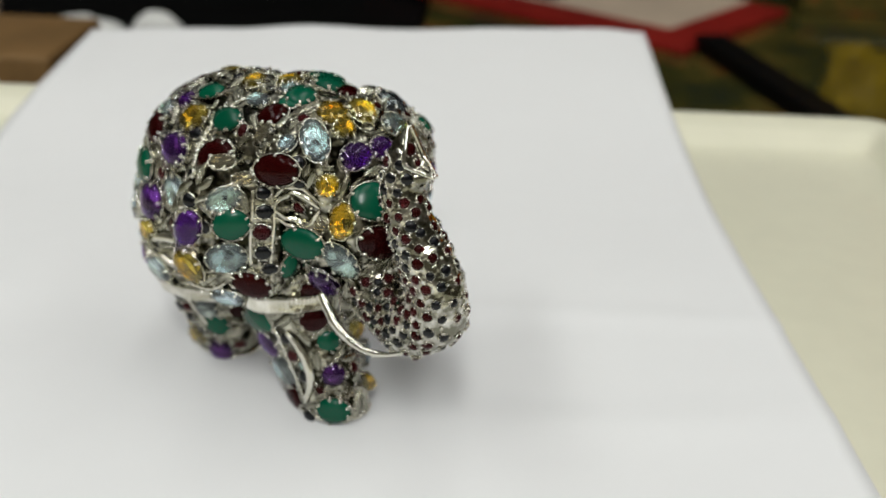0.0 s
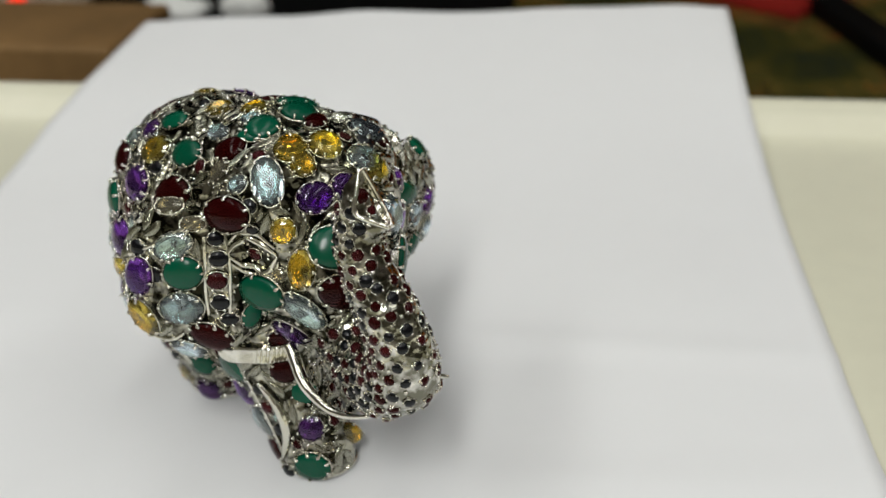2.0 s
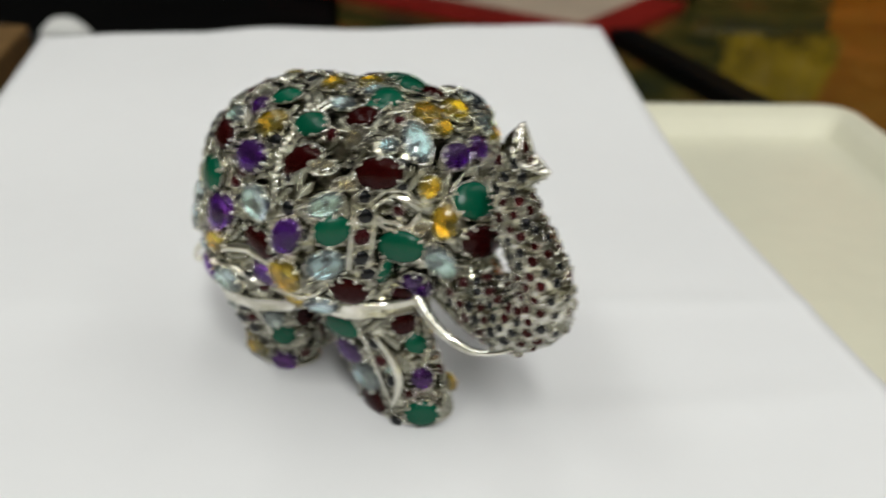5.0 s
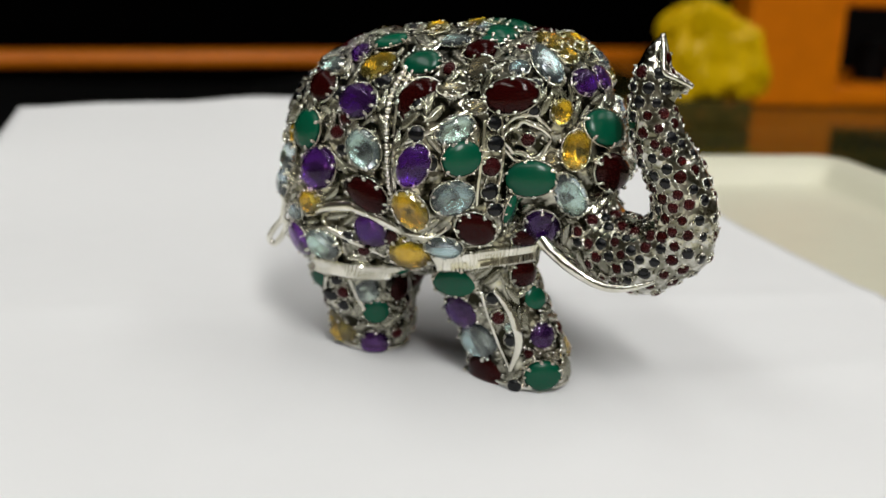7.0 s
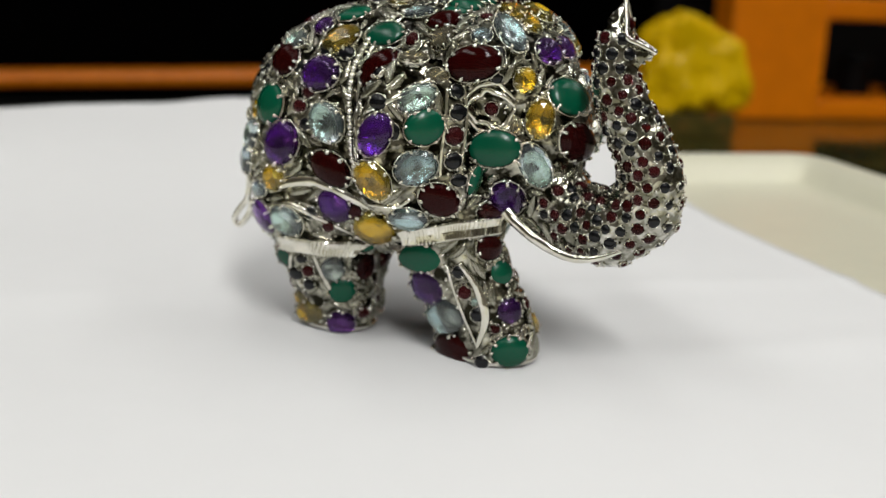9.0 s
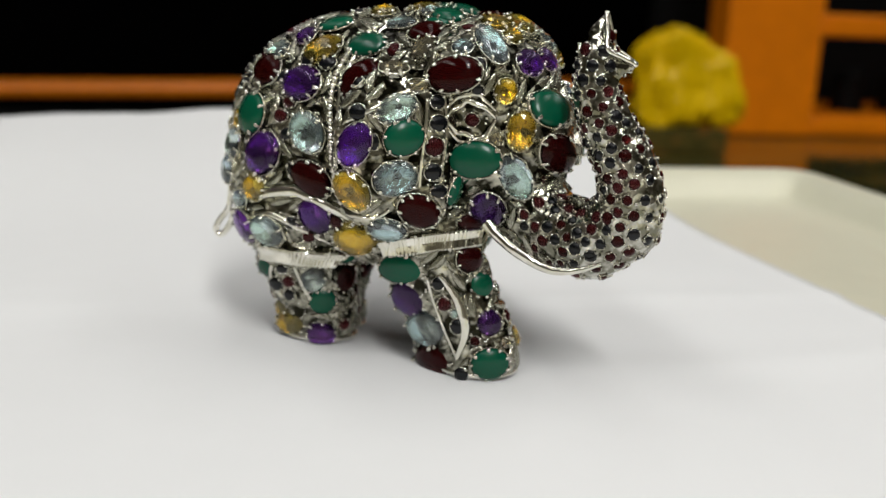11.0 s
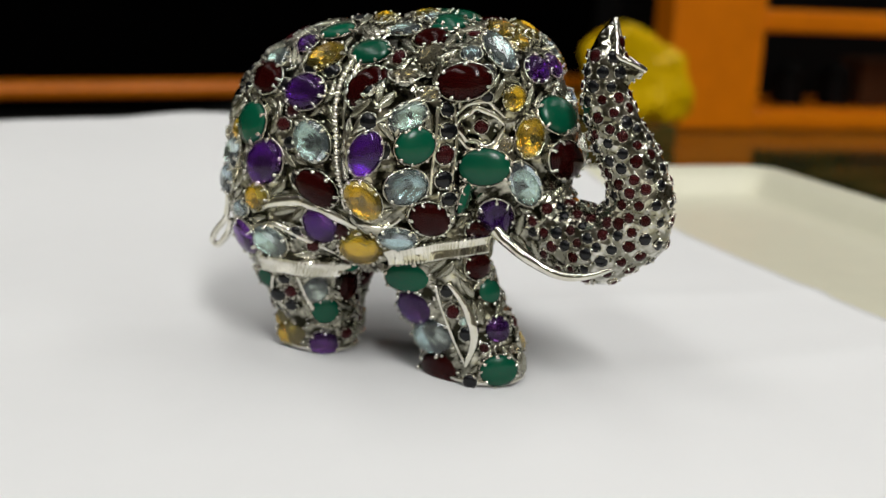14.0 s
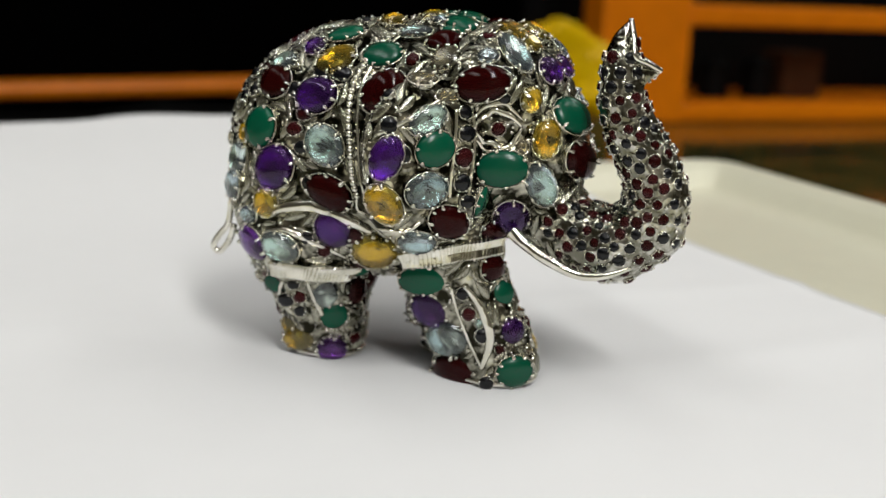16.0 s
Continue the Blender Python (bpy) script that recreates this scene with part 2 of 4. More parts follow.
def tray(x0, y0, x1, y1):
    bm = bmesh.new()
    loops = []
    for inset, z, r in ((0.006, -0.006, 0.012), (0.0, 0.0062, 0.012), (0.0, 0.0078, 0.012), (0.0010, 0.0084, 0.011), (0.0042, 0.0083, 0.009), (0.0052, 0.0070, 0.008),
                        (0.0070, 0.0066, 0.007), (0.0082, 0.0056, 0.006), (0.0112, 0.0010, 0.005), (0.0128, -0.0004, 0.005), (0.02, -0.0008, 0.010)):
        loops.append([bm.verts.new(p) for p in rounded(x0 + inset, y0 + inset, x1 - inset, y1 - inset, r, z)])
    for a, b in zip(loops, loops[1:]):
        for k in range(len(a)):
            bm.faces.new((a[k], a[(k + 1) % len(a)], b[(k + 1) % len(a)], b[k]))
    thing = tagged(new("tray"), "cream plastic tray with a raised rounded rim", "tray")
    part("rim", bm, TRAY, thing, smooth=True)
    base = bmesh.new()
    rows = [[base.verts.new(q) for q in rounded(x0 + g, y0 + g, x1 - g, y1 - g, r, z)] for g, r, z in ((0.02, 0.010, -0.0008), (0.0195, 0.010, -0.0058))]
    base.faces.new(rows[0])
    base.faces.new(rows[1][::-1])
    for k in range(len(rows[0])):
        base.faces.new((rows[1][k], rows[1][(k + 1) % len(rows[0])], rows[0][(k + 1) % len(rows[0])], rows[0][k]))
    part("tray_floor", base, TRAY, thing)
    return thing


cream_tray = tray(-0.400, -0.446, 0.0, 0.0)
cream_tray.matrix_world = pose(0.151, 0.367, -0.0005, 0, 0, 1.6)


FAR_EDGE = ((0.0, 0.0150), (0.15, 0.0165), (0.25, 0.0170), (0.40, 0.0193), (0.55, 0.0187), (0.75, 0.0203), (0.92, 0.0212), (1.0, 0.0202))


def along(table, u):
    for (a, p), (b, q) in zip(table, table[1:]):
        if u <= b:
            f = (u - a) / (b - a)
            return p + (q - p) * f * f * (3 - 2 * f)
    return table[-1][1]


def paper(length, n_across=60, n_along=90):
    """A sheet that lies on the tray and climbs over its far rim."""
    bm = bmesh.new()
    lean = radians(4)
    across, back = Vector((math.cos(lean), math.sin(lean))), Vector((math.sin(lean), -math.cos(lean)))
    corner = Vector((0.0700, 0.4200))
    grid = []
    for j in range(n_along + 1):
        row = []
        s = length * (j / n_along) ** 1.15
        for i in range(n_across + 1):
            u = i / n_across
            p = corner + back * s - across * (1 - u) * (0.2100 + 0.12 * min(s, 0.075))
            far = (0.4200 - 0.0147 * (1 - u))
            rim = 0.367 + (p.x - 0.151) * math.tan(radians(1.6)) - 0.004
            over = p.y - rim
            if over > 0:
                f = min(1.0, over / (far - rim))
                z = 0.0088 + (along(FAR_EDGE, u) - 0.0088) * f
            else:
                z = 0.0088 * max(0.0, 1 + over / 0.085) ** 2
            crease = 0.0006 * math.exp(-((p.y - 0.226) / 0.004) ** 2) * (0.4 + 0.6 * (p.x > -0.03))
            fold = 0.0005 * math.exp(-((p.y - 0.175 - 0.12 * p.x) / 0.006) ** 2) * min(1.0, max(0.0, p.x * 60))
            uneven = 0.00025 * (1 + noise.noise(Vector((p.x * 38, p.y * 38, 1.0)))) * min(1.0, abs(p.x + 0.03) * 15)
            row.append(bm.verts.new((p.x, p.y, z + crease + fold + uneven + 0.0002)))
        grid.append(row)
    for j in range(n_along):
        for i in range(n_across):
            bm.faces.new((grid[j + 1][i], grid[j + 1][i + 1], grid[j][i + 1], grid[j][i]))
    rim = [grid[0][i] for i in range(n_across)] + [grid[j][n_across] for j in range(n_along)] + [grid[n_along][i] for i in range(n_across, 0, -1)] + [grid[j][0] for j in range(n_along, 0, -1)]
    low = [bm.verts.new(v.co - Vector((0, 0, 0.0002))) for v in rim]
    for k in range(len(rim)):
        bm.faces.new((rim[k], rim[(k + 1) % len(rim)], low[(k + 1) % len(rim)], low[k]))
    return tagged(part("paper_sheet", bm, PAPER, smooth=True), "white sheet of copier paper lying over the tray rim", "paper")


paper(0.330)

# ---- the elephant ----
MM = 0.001
elephant = tagged(new("elephant_ornament"), "silver elephant ornament set with coloured oval gemstones", "ornament")
elephant.matrix_world = pose(-0.03023, 0.19092, 0.0005, 0, 0, -30.86) @ Matrix.Scale(1.0260, 4)


def mm(*v):
    return Vector(v) * MM


def elephant_body():
    bm = bmesh.new()
    E = lambda c, r, turn=(0, 0, 0): ellipsoid(bm, mm(*c), mm(*r), turn)
    E((-6.7, 5.2, 39.4), (29.1, 17.6, 22.4))
    E((-5.0, 5.0, 35.0), (25.4, 18.0, 19.8))
    E((-20.3, 3.6, 30.8), (14.4, 14.4, 16.5))
    E((-18.5, 4.6, 40.2), (13.9, 14.6, 15.2))
    E((-23.4, 3.9, 19.0), (7.0, 6.8, 9.4))
    E((3.1, 6.0, 48.6), (14.8, 17.0, 13.9))
    E((14.5, 4.0, 47.6), (12.5, 15.7, 14.0))
    E((13.0, 4.0, 52.6), (11.0, 18.0, 8.9))
    E((16.6, 3.0, 38.7), (11.1, 14.5, 12.1))
    E((23.3, 1.3, 41.2), (7.2, 10.2, 9.9))
    E((18.6, 2.6, 32.1), (8.5, 9.4, 7.4))
    M = lambda pts, flat=1.0: chain(bm, [tuple(c * MM for c in p) for p in pts], flat=flat)
    # trunk
    M([(21.7, 0.8, 32.6, 7.6), (27.5, -0.7, 27.4, 6.6), (36.2, -4.2, 25.9, 6.6), (41.6, -5.4, 30.1, 6.4), (42.6, -6.4, 35.4, 5.4), (40.7, -6.8, 40.9, 5.0), (37.5, -7.0, 46.0, 4.6), (35.5, -7.2, 50.9, 4.0), (35.1, -7.0, 55.6, 3.5), (35.1, -6.8, 57.7, 3.2)], 0.95)
    M([(34.7, -6.9, 56.7, 3.0), (35.1, -6.6, 60.3, 2.1), (35.9, -6.4, 63.6, 0.6)])
    M([(36.1, -7.0, 55.6, 2.6), (38.5, -6.7, 55.5, 1.8), (41.1, -6.3, 56.1, 0.5)])
    # legs
    for pts in (
        [(7.1, -3.4, 27.0, 9.7), (8.1, -3.2, 19.5, 9.1), (11.0, -2.8, 14.0, 8.0), (15.2, -2.5, 6.4, 7.6), (16.3, -2.3, 2.5, 8.0), (16.4, -2.3, 1.0, 7.9)],
        [(5.4, 11.0, 27.1, 9.2), (4.8, 11.1, 15.3, 6.9), (5.8, 10.6, 5.6, 6.3), (6.4, 10.6, 2.6, 6.5)],
        [(-18.6, -2.1, 25.9, 11.1), (-18.6, 1.0, 16.1, 9.2), (-16.9, 2.7, 6.3, 7.5), (-16.5, 3.0, 3.0, 7.3)],
        [(-17.0, 9.4, 25.8, 10.3), (-16.7, 10.4, 13.9, 6.7), (-17.0, 10.8, 5.2, 6.0), (-16.8, 10.9, 3.1, 6.0)],
    ):
        M(pts, 0.85)
    # tail against the rump
    M([(-32.9, 4.8, 27.3, 1.8), (-31.1, 5.6, 17.6, 2.1), (-29.2, 6.0, 11.6, 1.5)])
    # ears
    E((5.0, -17.0, 41.0), (10.4, 2.9, 13.2), (0, 0, 33))
    E((8.1, -14.5, 33.4), (6.4, 2.9, 6.6), (0, 0, 33))
    E((2.5, -18.7, 35.2), (6.9, 2.9, 8.2), (0, 0, 33))
    E((14.2, 25.0, 40.5), (12.5, 2.9, 10.8), (0, 0, -75))
    E((13.5, 22.5, 34.5), (8.0, 2.9, 6.6), (0, 0, -75))
    src = new("shape", mesh_of(bm, "shape", None))
    mod = src.modifiers.new("remesh", "REMESH")
    mod.mode, mod.voxel_size = "VOXEL", 0.00055
    mod = src.modifiers.new("smooth", "SMOOTH")
    mod.factor, mod.iterations = 0.5, 6
    me = bpy.data.meshes.new_from_object(src.evaluated_get(bpy.context.evaluated_depsgraph_get()))
    bpy.data.objects.remove(src)
    flat = bmesh.new()
    flat.from_mesh(me)
    for v in flat.verts:
        if v.co.z < 0.0002:
            v.co.z = 0.0002
    bpy.data.meshes.remove(me)
    return flat


body_bm = elephant_body()
from mathutils import kdtree
from mathutils.bvhtree import BVHTree
SKIN = BVHTree.FromBMesh(body_bm)
body = part("body", body_bm, SILVER, elephant, "engraved silver body", smooth=True)

body.data.materials.append(BRIGHT)
for face in body.data.polygons:
    if face.center.x > (0.026 if face.center.z < 0.036 else 0.030):
        face.material_index = 1


def skin_at(x, y, z, reach=0.0016):
    """The nearest place on the body and its mean outward normal there."""
    p = mm(x, y, z)
    loc, n, _, dist = SKIN.find_nearest(p)
    total = Vector(n)
    for _, nn, _, d in SKIN.find_nearest_range(loc, reach):
        total += nn
    return loc, total.normalized(), dist


def gem_mesh(kind, n=12):
    bm = bmesh.new()
    rings = []
    for r, z, turn in ((0.50, 0.46, 0.0), (0.80, 0.31, 0.5), (1.0, 0.06, 0.0), (0.97, -0.02, 0.0), (0.55, -0.17, 0.5), (0.03, -0.27, 0.0)):
        rings.append([bm.verts.new((r * math.cos(2 * math.pi * (k + turn) / n), r * math.sin(2 * math.pi * (k + turn) / n), z)) for k in range(n)])
    bm.faces.new(rings[0])
    bm.faces.new(rings[-1][::-1])
    for i, (a, b) in enumerate(zip(rings, rings[1:])):
        for k in range(n):
            k2 = (k + 1) % n
            if i == 1:
                bm.faces.new((a[k], b[k2], a[k2]))
                bm.faces.new((a[k], b[k], b[k2]))
            elif i in (0, 3, 4):
                bm.faces.new((a[k], b[k], a[k2]))
                bm.faces.new((a[k2], b[k], b[k2]))
            else:
                bm.faces.new((a[k], b[k], b[k2], a[k2]))
    bmesh.ops.recalc_face_normals(bm, faces=bm.faces[:])
    return mesh_of(bm, kind, GEMS[kind])


def dome_mesh(kind, n=20):
    """A smooth, slightly domed stone with a sharp girdle."""
    bm = bmesh.new()
    top = bm.verts.new((0, 0, 0.46))
    rings = [[bm.verts.new((r * math.cos(2 * math.pi * k / n), r * math.sin(2 * math.pi * k / n), z)) for k in range(n)]
             for r, z in ((0.3, 0.44), (0.55, 0.385), (0.75, 0.30), (0.9, 0.19), (1.0, 0.06), (0.97, -0.04), (0.7, -0.35))]
    for k in range(n):
        bm.faces.new((top, rings[0][k], rings[0][(k + 1) % n]))
        for a, b in zip(rings, rings[1:]):
            bm.faces.new((a[k], b[k], b[(k + 1) % n], a[(k + 1) % n]))
    bm.faces.new(rings[-1][::-1])
    bmesh.ops.recalc_face_normals(bm, faces=bm.faces[:])
    return mesh_of(bm, kind, GEMS[kind], smooth=True)


def setting_mesh(claws, thick, wire, seed=1):
    """A collar, a reflecting foil added under the stone to brighten it, and claws bent over its edge."""
    bm = bmesh.new()
    n, sides = 24, 5
    jitter = random.Random(seed)
    rings = [[bm.verts.new(((1.05 + wire * math.cos(2 * math.pi * j / sides)) * math.cos(2 * math.pi * k / n),
                            (1.05 + wire * math.cos(2 * math.pi * j / sides)) * math.sin(2 * math.pi * k / n),
                            -0.10 + 2 * wire * math.sin(2 * math.pi * j / sides))) for j in range(sides)] for k in range(n)]
    for k in range(n):
        a, b = rings[k], rings[(k + 1) % n]
        for j in range(sides):
            bm.faces.new((a[j], b[j], b[(j + 1) % sides], a[(j + 1) % sides]))
    cup = [[bm.verts.new((r * math.cos(2 * math.pi * k / 12), r * math.sin(2 * math.pi * k / 12), z)) for k in range(12)] for r, z in ((1.05, -0.06), (0.96, -0.65))]
    for k in range(12):
        bm.faces.new((cup[0][k], cup[0][(k + 1) % 12], cup[1][(k + 1) % 12], cup[1][k]))
    foil = [[bm.verts.new((r * math.cos(2 * math.pi * (k + s) / 14), r * math.sin(2 * math.pi * (k + s) / 14), z)) for k in range(14)] for r, z, s in ((1.03, -0.05, 0), (0.6, -0.24, 0.5), (0.03, -0.37, 0))]
    for v in foil[1]:
        v.co.z += jitter.uniform(-0.07, 0.07)
    for v in foil[2]:
        v.co += Vector((0.16, 0.10, 0.0))
    flat = [bm.faces.new(foil[-1])]
    for a, b in zip(foil, foil[1:]):
        for k in range(14):
            flat.append(bm.faces.new((a[k], b[k], a[(k + 1) % 14])))
            flat.append(bm.faces.new((a[(k + 1) % 14], b[k], b[(k + 1) % 14])))
    bm.faces.index_update()
    sharp = [f.index for f in flat]
    for k in range(claws):
        a = 2 * math.pi * (k + 0.5 + jitter.uniform(-0.25, 0.25)) / claws
        size = thick * jitter.uniform(0.8, 1.25)
        lean, reach = jitter.uniform(-0.05, 0.05), jitter.uniform(0.86, 0.95)
        line = [Vector((r * math.cos(a + t), r * math.sin(a + t), z)) for r, z, t in ((1.08, -0.55, 0), (1.08, 0.02, 0), (1.03, 0.15, lean), (reach + 0.05, 0.25, lean), (reach, 0.28, lean))]
        tube(bm, line, [size * 0.8, size * 0.85, size * 0.8, size * 1.35, size * 0.5], 6)
    me = mesh_of(bm, "setting", POLISHED, smooth=True)
    for i in sharp:
        me.polygons[i].use_smooth = False
    return me


def buff_mesh(kind, n=16):
    """A smoothly domed stone over a faceted underside."""
    bm = bmesh.new()
    top = bm.verts.new((0, 0, 0.50))
    rings = [[bm.verts.new((r * math.cos(2 * math.pi * (k + s) / n), r * math.sin(2 * math.pi * (k + s) / n), z)) for k in range(n)]
             for r, z, s in ((0.35, 0.465, 0), (0.62, 0.375, 0), (0.83, 0.24, 0), (1.0, 0.05, 0), (0.98, -0.02, 0), (0.58, -0.19, 0.5), (0.03, -0.32, 0))]
    for k in range(n):
        bm.faces.new((top, rings[0][k], rings[0][(k + 1) % n]))
        for i, (a, b) in enumerate(zip(rings, rings[1:])):
            k2 = (k + 1) % n
            if i < 4:
                bm.faces.new((a[k], b[k], b[k2], a[k2]))
            else:
                bm.faces.new((a[k], b[k], a[k2]))
                bm.faces.new((a[k2], b[k], b[k2]))
    bm.faces.new(rings[-1][::-1])
    bmesh.ops.recalc_face_normals(bm, faces=bm.faces[:])
    me = mesh_of(bm, kind, GEMS[kind], smooth=True)
    for f in me.polygons:
        if f.center.z < -0.02:
            f.use_smooth = False
    return me


GEM_MESH = {kind: dome_mesh(kind) if kind in ("emerald", "onyx") else buff_mesh(kind) if kind in ("amethyst", "garnet", "ruby") else gem_mesh(kind) for kind in GEMS}
LARGE_SETTING, SMALL_SETTING, FLUSH_SETTING = [setting_mesh(claws, 0.072, 0.026, claws) for claws in (6, 8, 7, 9)], setting_mesh(4, 0.17, 0.06), setting_mesh(4, 0.17, 0.05, 3)
WORDS = {"emerald": "opaque green oval stone", "garnet": "dark wine-red oval stone", "amethyst": "violet oval stone", "citrine": "golden yellow oval stone",
         "topaz": "pale blue clear oval stone", "quartz": "pale smoky olive clear stone", "onyx": "near-black round stone", "ruby": "dusky red stone"}
placed = []


def set_stone(kind, loc, n, long, short, angle, flush=False):
    side = Vector((0, 0, 1)).cross(n)
    side = side.normalized() if side.length > 0.05 else Vector((1, 0, 0))
    up = n.cross(side)
    a = radians(angle)
    x = math.cos(a) * side + math.sin(a) * up
    m = Matrix((x, n.cross(x), n)).transposed().to_4x4()
    m.translation = loc + n * (0.00005 if flush else 0.00012 * min(short, 6.5))
    large = short > 3.4
    ob = new("gemstone" if large else "small_stone", GEM_MESH[kind])
    ob["label"] = WORDS[kind]
    ob.parent = elephant
    ob.matrix_basis = m @ Matrix.Diagonal((long * MM / 2, short * MM / 2, short * MM / 2 * (0.85 if large else 1.0), 1))
    ring = new("setting", FLUSH_SETTING if flush else LARGE_SETTING[len(placed) % 4] if large else SMALL_SETTING)
    ring.parent = ob
    placed.append((loc, long * MM / 2))


NEXT = {"emerald": "topaz", "garnet": "emerald", "amethyst": "citrine", "citrine": "amethyst", "topaz": "garnet", "quartz": "topaz", "onyx": "ruby", "ruby": "onyx"}


def gem(kind, x, y, z, long, short, angle, lift=0.0):
    """A stone on the side that shows, and its counterpart on the other flank."""
    short = max(short, 0.55 * long)
    loc, n, _ = skin_at(x, y, z, reach=max(0.0016, 0.00042 * long))
    if z < 19 and y < 2:
        long, short = 0.91 * long, 0.94 * short
        n = (n + 0.7 * Vector((0.33, -0.94, 0))).normalized()
    elif lift:
        n = (n + 1.2 * Vector((0.33, -0.94, 0.1))).normalized()
    set_stone(kind, loc - n * ((0.7 if z < 19 and short > 3.4 else -0.1) - lift) * MM, n, long, short, angle)
    if y < -3.5 and long > 3.4:
        shift = 0 if z > 19 else (-11 if x > 0 else 5)
        loc, n, dist = skin_at(x + shift, 4.5 - y, z)
        if dist < 0.0035 and all((loc - q).length > 0.8 * (r + long * MM / 2) for q, r in placed):
            set_stone(NEXT[kind], loc, n, long, short, -angle)


gem("emerald", 17.1, -11.9, 39.1, 8.7, 6.2, 5)
gem("garnet", 13.7, -14.8, 53.1, 9.0, 5.8, 12)
gem("citrine", 23.7, -9.2, 44.3, 6.8, 4.8, 82)
gem("citrine", 21.2, -9.6, 50.5, 4.4, 4.0, 57)
gem("emerald", 27.3, -4.6, 47.6, 8.1, 6.8, -3)
gem("garnet", 30.0, -5.4, 40.3, 9.0, 6.3, -22)
gem("amethyst", -0.1, -21.7, 41.4, 7.4, 5.2, 68)
gem("emerald", 6.8, -18.6, 42.7, 6.8, 5.8, 20)
gem("topaz", 6.2, -20.0, 47.4, 6.9, 4.4, 26)
gem("topaz", 5.9, -19.4, 36.1, 7.5, 5.8, 9)
gem("citrine", 0.1, -22.6, 34.0, 7.3, 5.3, -48)
gem("garnet", 9.4, -16.8, 30.7, 7.7, 5.6, -31)
gem("topaz", 4.3, -17.6, 28.0, 6.6, 5.0, -16, lift=0.6)
gem("citrine", -4.7, -8.8, 23.2, 8.0, 6.4, -3, lift=0.3)
gem("amethyst", -11.6, -10.8, 26.5, 7.3, 6.9, 61)
gem("garnet", -12.1, -12.9, 32.9, 8.9, 6.0, -19)
gem("topaz", -13.2, -13.3, 41.1, 7.7, 6.4, -41)
gem("amethyst", -15.2, -9.7, 48.9, 7.8, 6.4, 6)
gem("amethyst", -23.1, -12.4, 37.2, 8.2, 7.4, 51)
gem("emerald", -26.0, -8.5, 42.8, 7.6, 6.9, 55)
gem("citrine", -23.9, -10.5, 30.0, 5.0, 5.0, 17)
gem("garnet", -24.1, -7.2, 51.0, 7.2, 6.0, -14)
gem("garnet", -3.3, -11.7, 50.7, 8.5, 6.6, 42, lift=1.4)
placed.append((mm(-2.6, -14.0, 51.0), 0.0043))
gem("emerald", -4.8, -6.2, 55.8, 6.9, 5.0, 15)
gem("citrine", -12.9, -7.4, 55.1, 7.4, 5.3, 33)
gem("emerald", -12.7, -3.4, 60.1, 6.4, 3.8, 27)
gem("amethyst", -17.7, -4.4, 57.4, 4.3, 4.1, -36)
gem("topaz", -23.1, -5.1, 54.3, 5.3, 4.6, 26)
gem("topaz", -21.1, -10.2, 22.6, 7.5, 5.7, -9)
gem("amethyst", -27.0, -6.1, 22.2, 9.9, 7.0, 12)
gem("topaz", 17.9, -8.9, 58.0, 8.4, 5.0, -82)
gem("amethyst", 23.0, -4.0, 54.7, 6.1, 4.9, 11)
gem("citrine", 16.9, -2.6, 61.5, 5.6, 5.6, 56)
gem("citrine", 20.0, -3.0, 59.5, 4.4, 4.1, 58)
gem("amethyst", 18.4, -6.8, 30.7, 8.3, 6.1, -85)
gem("garnet", 15.6, -6.5, 27.5, 6.2, 3.8, -2)
gem("topaz", 24.2, -9.5, 36.1, 9.2, 4.7, -57)
gem("emerald", 13.9, -11.6, 33.6, 5.8, 3.9, -81)
gem("emerald", 7.2, -1.9, 61.5, 5.6, 3.4, 13)
gem("topaz", -0.4, -3.9, 61.2, 6.3, 3.1, 9)
gem("garnet", 5.4, -5.7, 59.4, 6.0, 4.9, 30)
gem("quartz", 8.1, -16.7, 50.8, 4.1, 2.4, 0)
gem("ruby", 0.6, -9.3, 56.4, 2.7, 2.4, -69)
gem("quartz", 5.9, -9.1, 56.5, 5.8, 4.8, 7)
gem("quartz", 4.6, -18.0, 53.1, 4.8, 3.2, 3)
gem("topaz", 14.0, -11.9, 57.7, 3.5, 3.3, 5)
gem("onyx", 0.4, -22.3, 46.5, 2.7, 2.7, 3)
gem("emerald", 4.2, -9.5, 18.3, 10.1, 5.7, 11)
gem("amethyst", 5.1, -8.0, 12.6, 8.1, 8.0, 3)
gem("topaz", 8.4, -7.4, 7.4, 9.7, 7.8, 19)
gem("garnet", 10.0, -5.2, 0.6, 11.3, 8.5, 7)
gem("emerald", 20.8, -7.9, 2.9, 7.5, 6.2, 5)
gem("amethyst", 19.5, -6.2, 9.8, 5.3, 5.2, -7)
gem("emerald", 17.1, -5.2, 16.0, 5.2, 4.8, -16)
gem("garnet", 14.9, -6.6, 21.1, 5.6, 4.8, -15)
gem("onyx", 11.1, -9.7, 16.8, 2.6, 2.4, -87)
gem("ruby", 12.3, -9.3, 13.1, 2.8, 2.6, -87)
gem("onyx", 14.7, -8.8, 9.3, 2.9, 2.6, -87)
gem("onyx", 15.9, -8.9, 0.8, 2.8, 2.8, 11)
gem("topaz", 14.1, -9.0, 11.5, 1.7, 1.6, -87)
gem("topaz", -14.9, -4.9, 13.4, 7.0, 5.2, -89)
gem("emerald", -13.4, -3.4, 8.4, 5.6, 5.5, -88)
gem("amethyst", -14.4, -1.0, 1.8, 6.2, 5.7, 2)
gem("citrine", -20.4, -2.2, 2.9, 8.1, 5.3, 16)
gem("citrine", -22.2, -1.7, 5.1, 5.2, 4.8, 62)
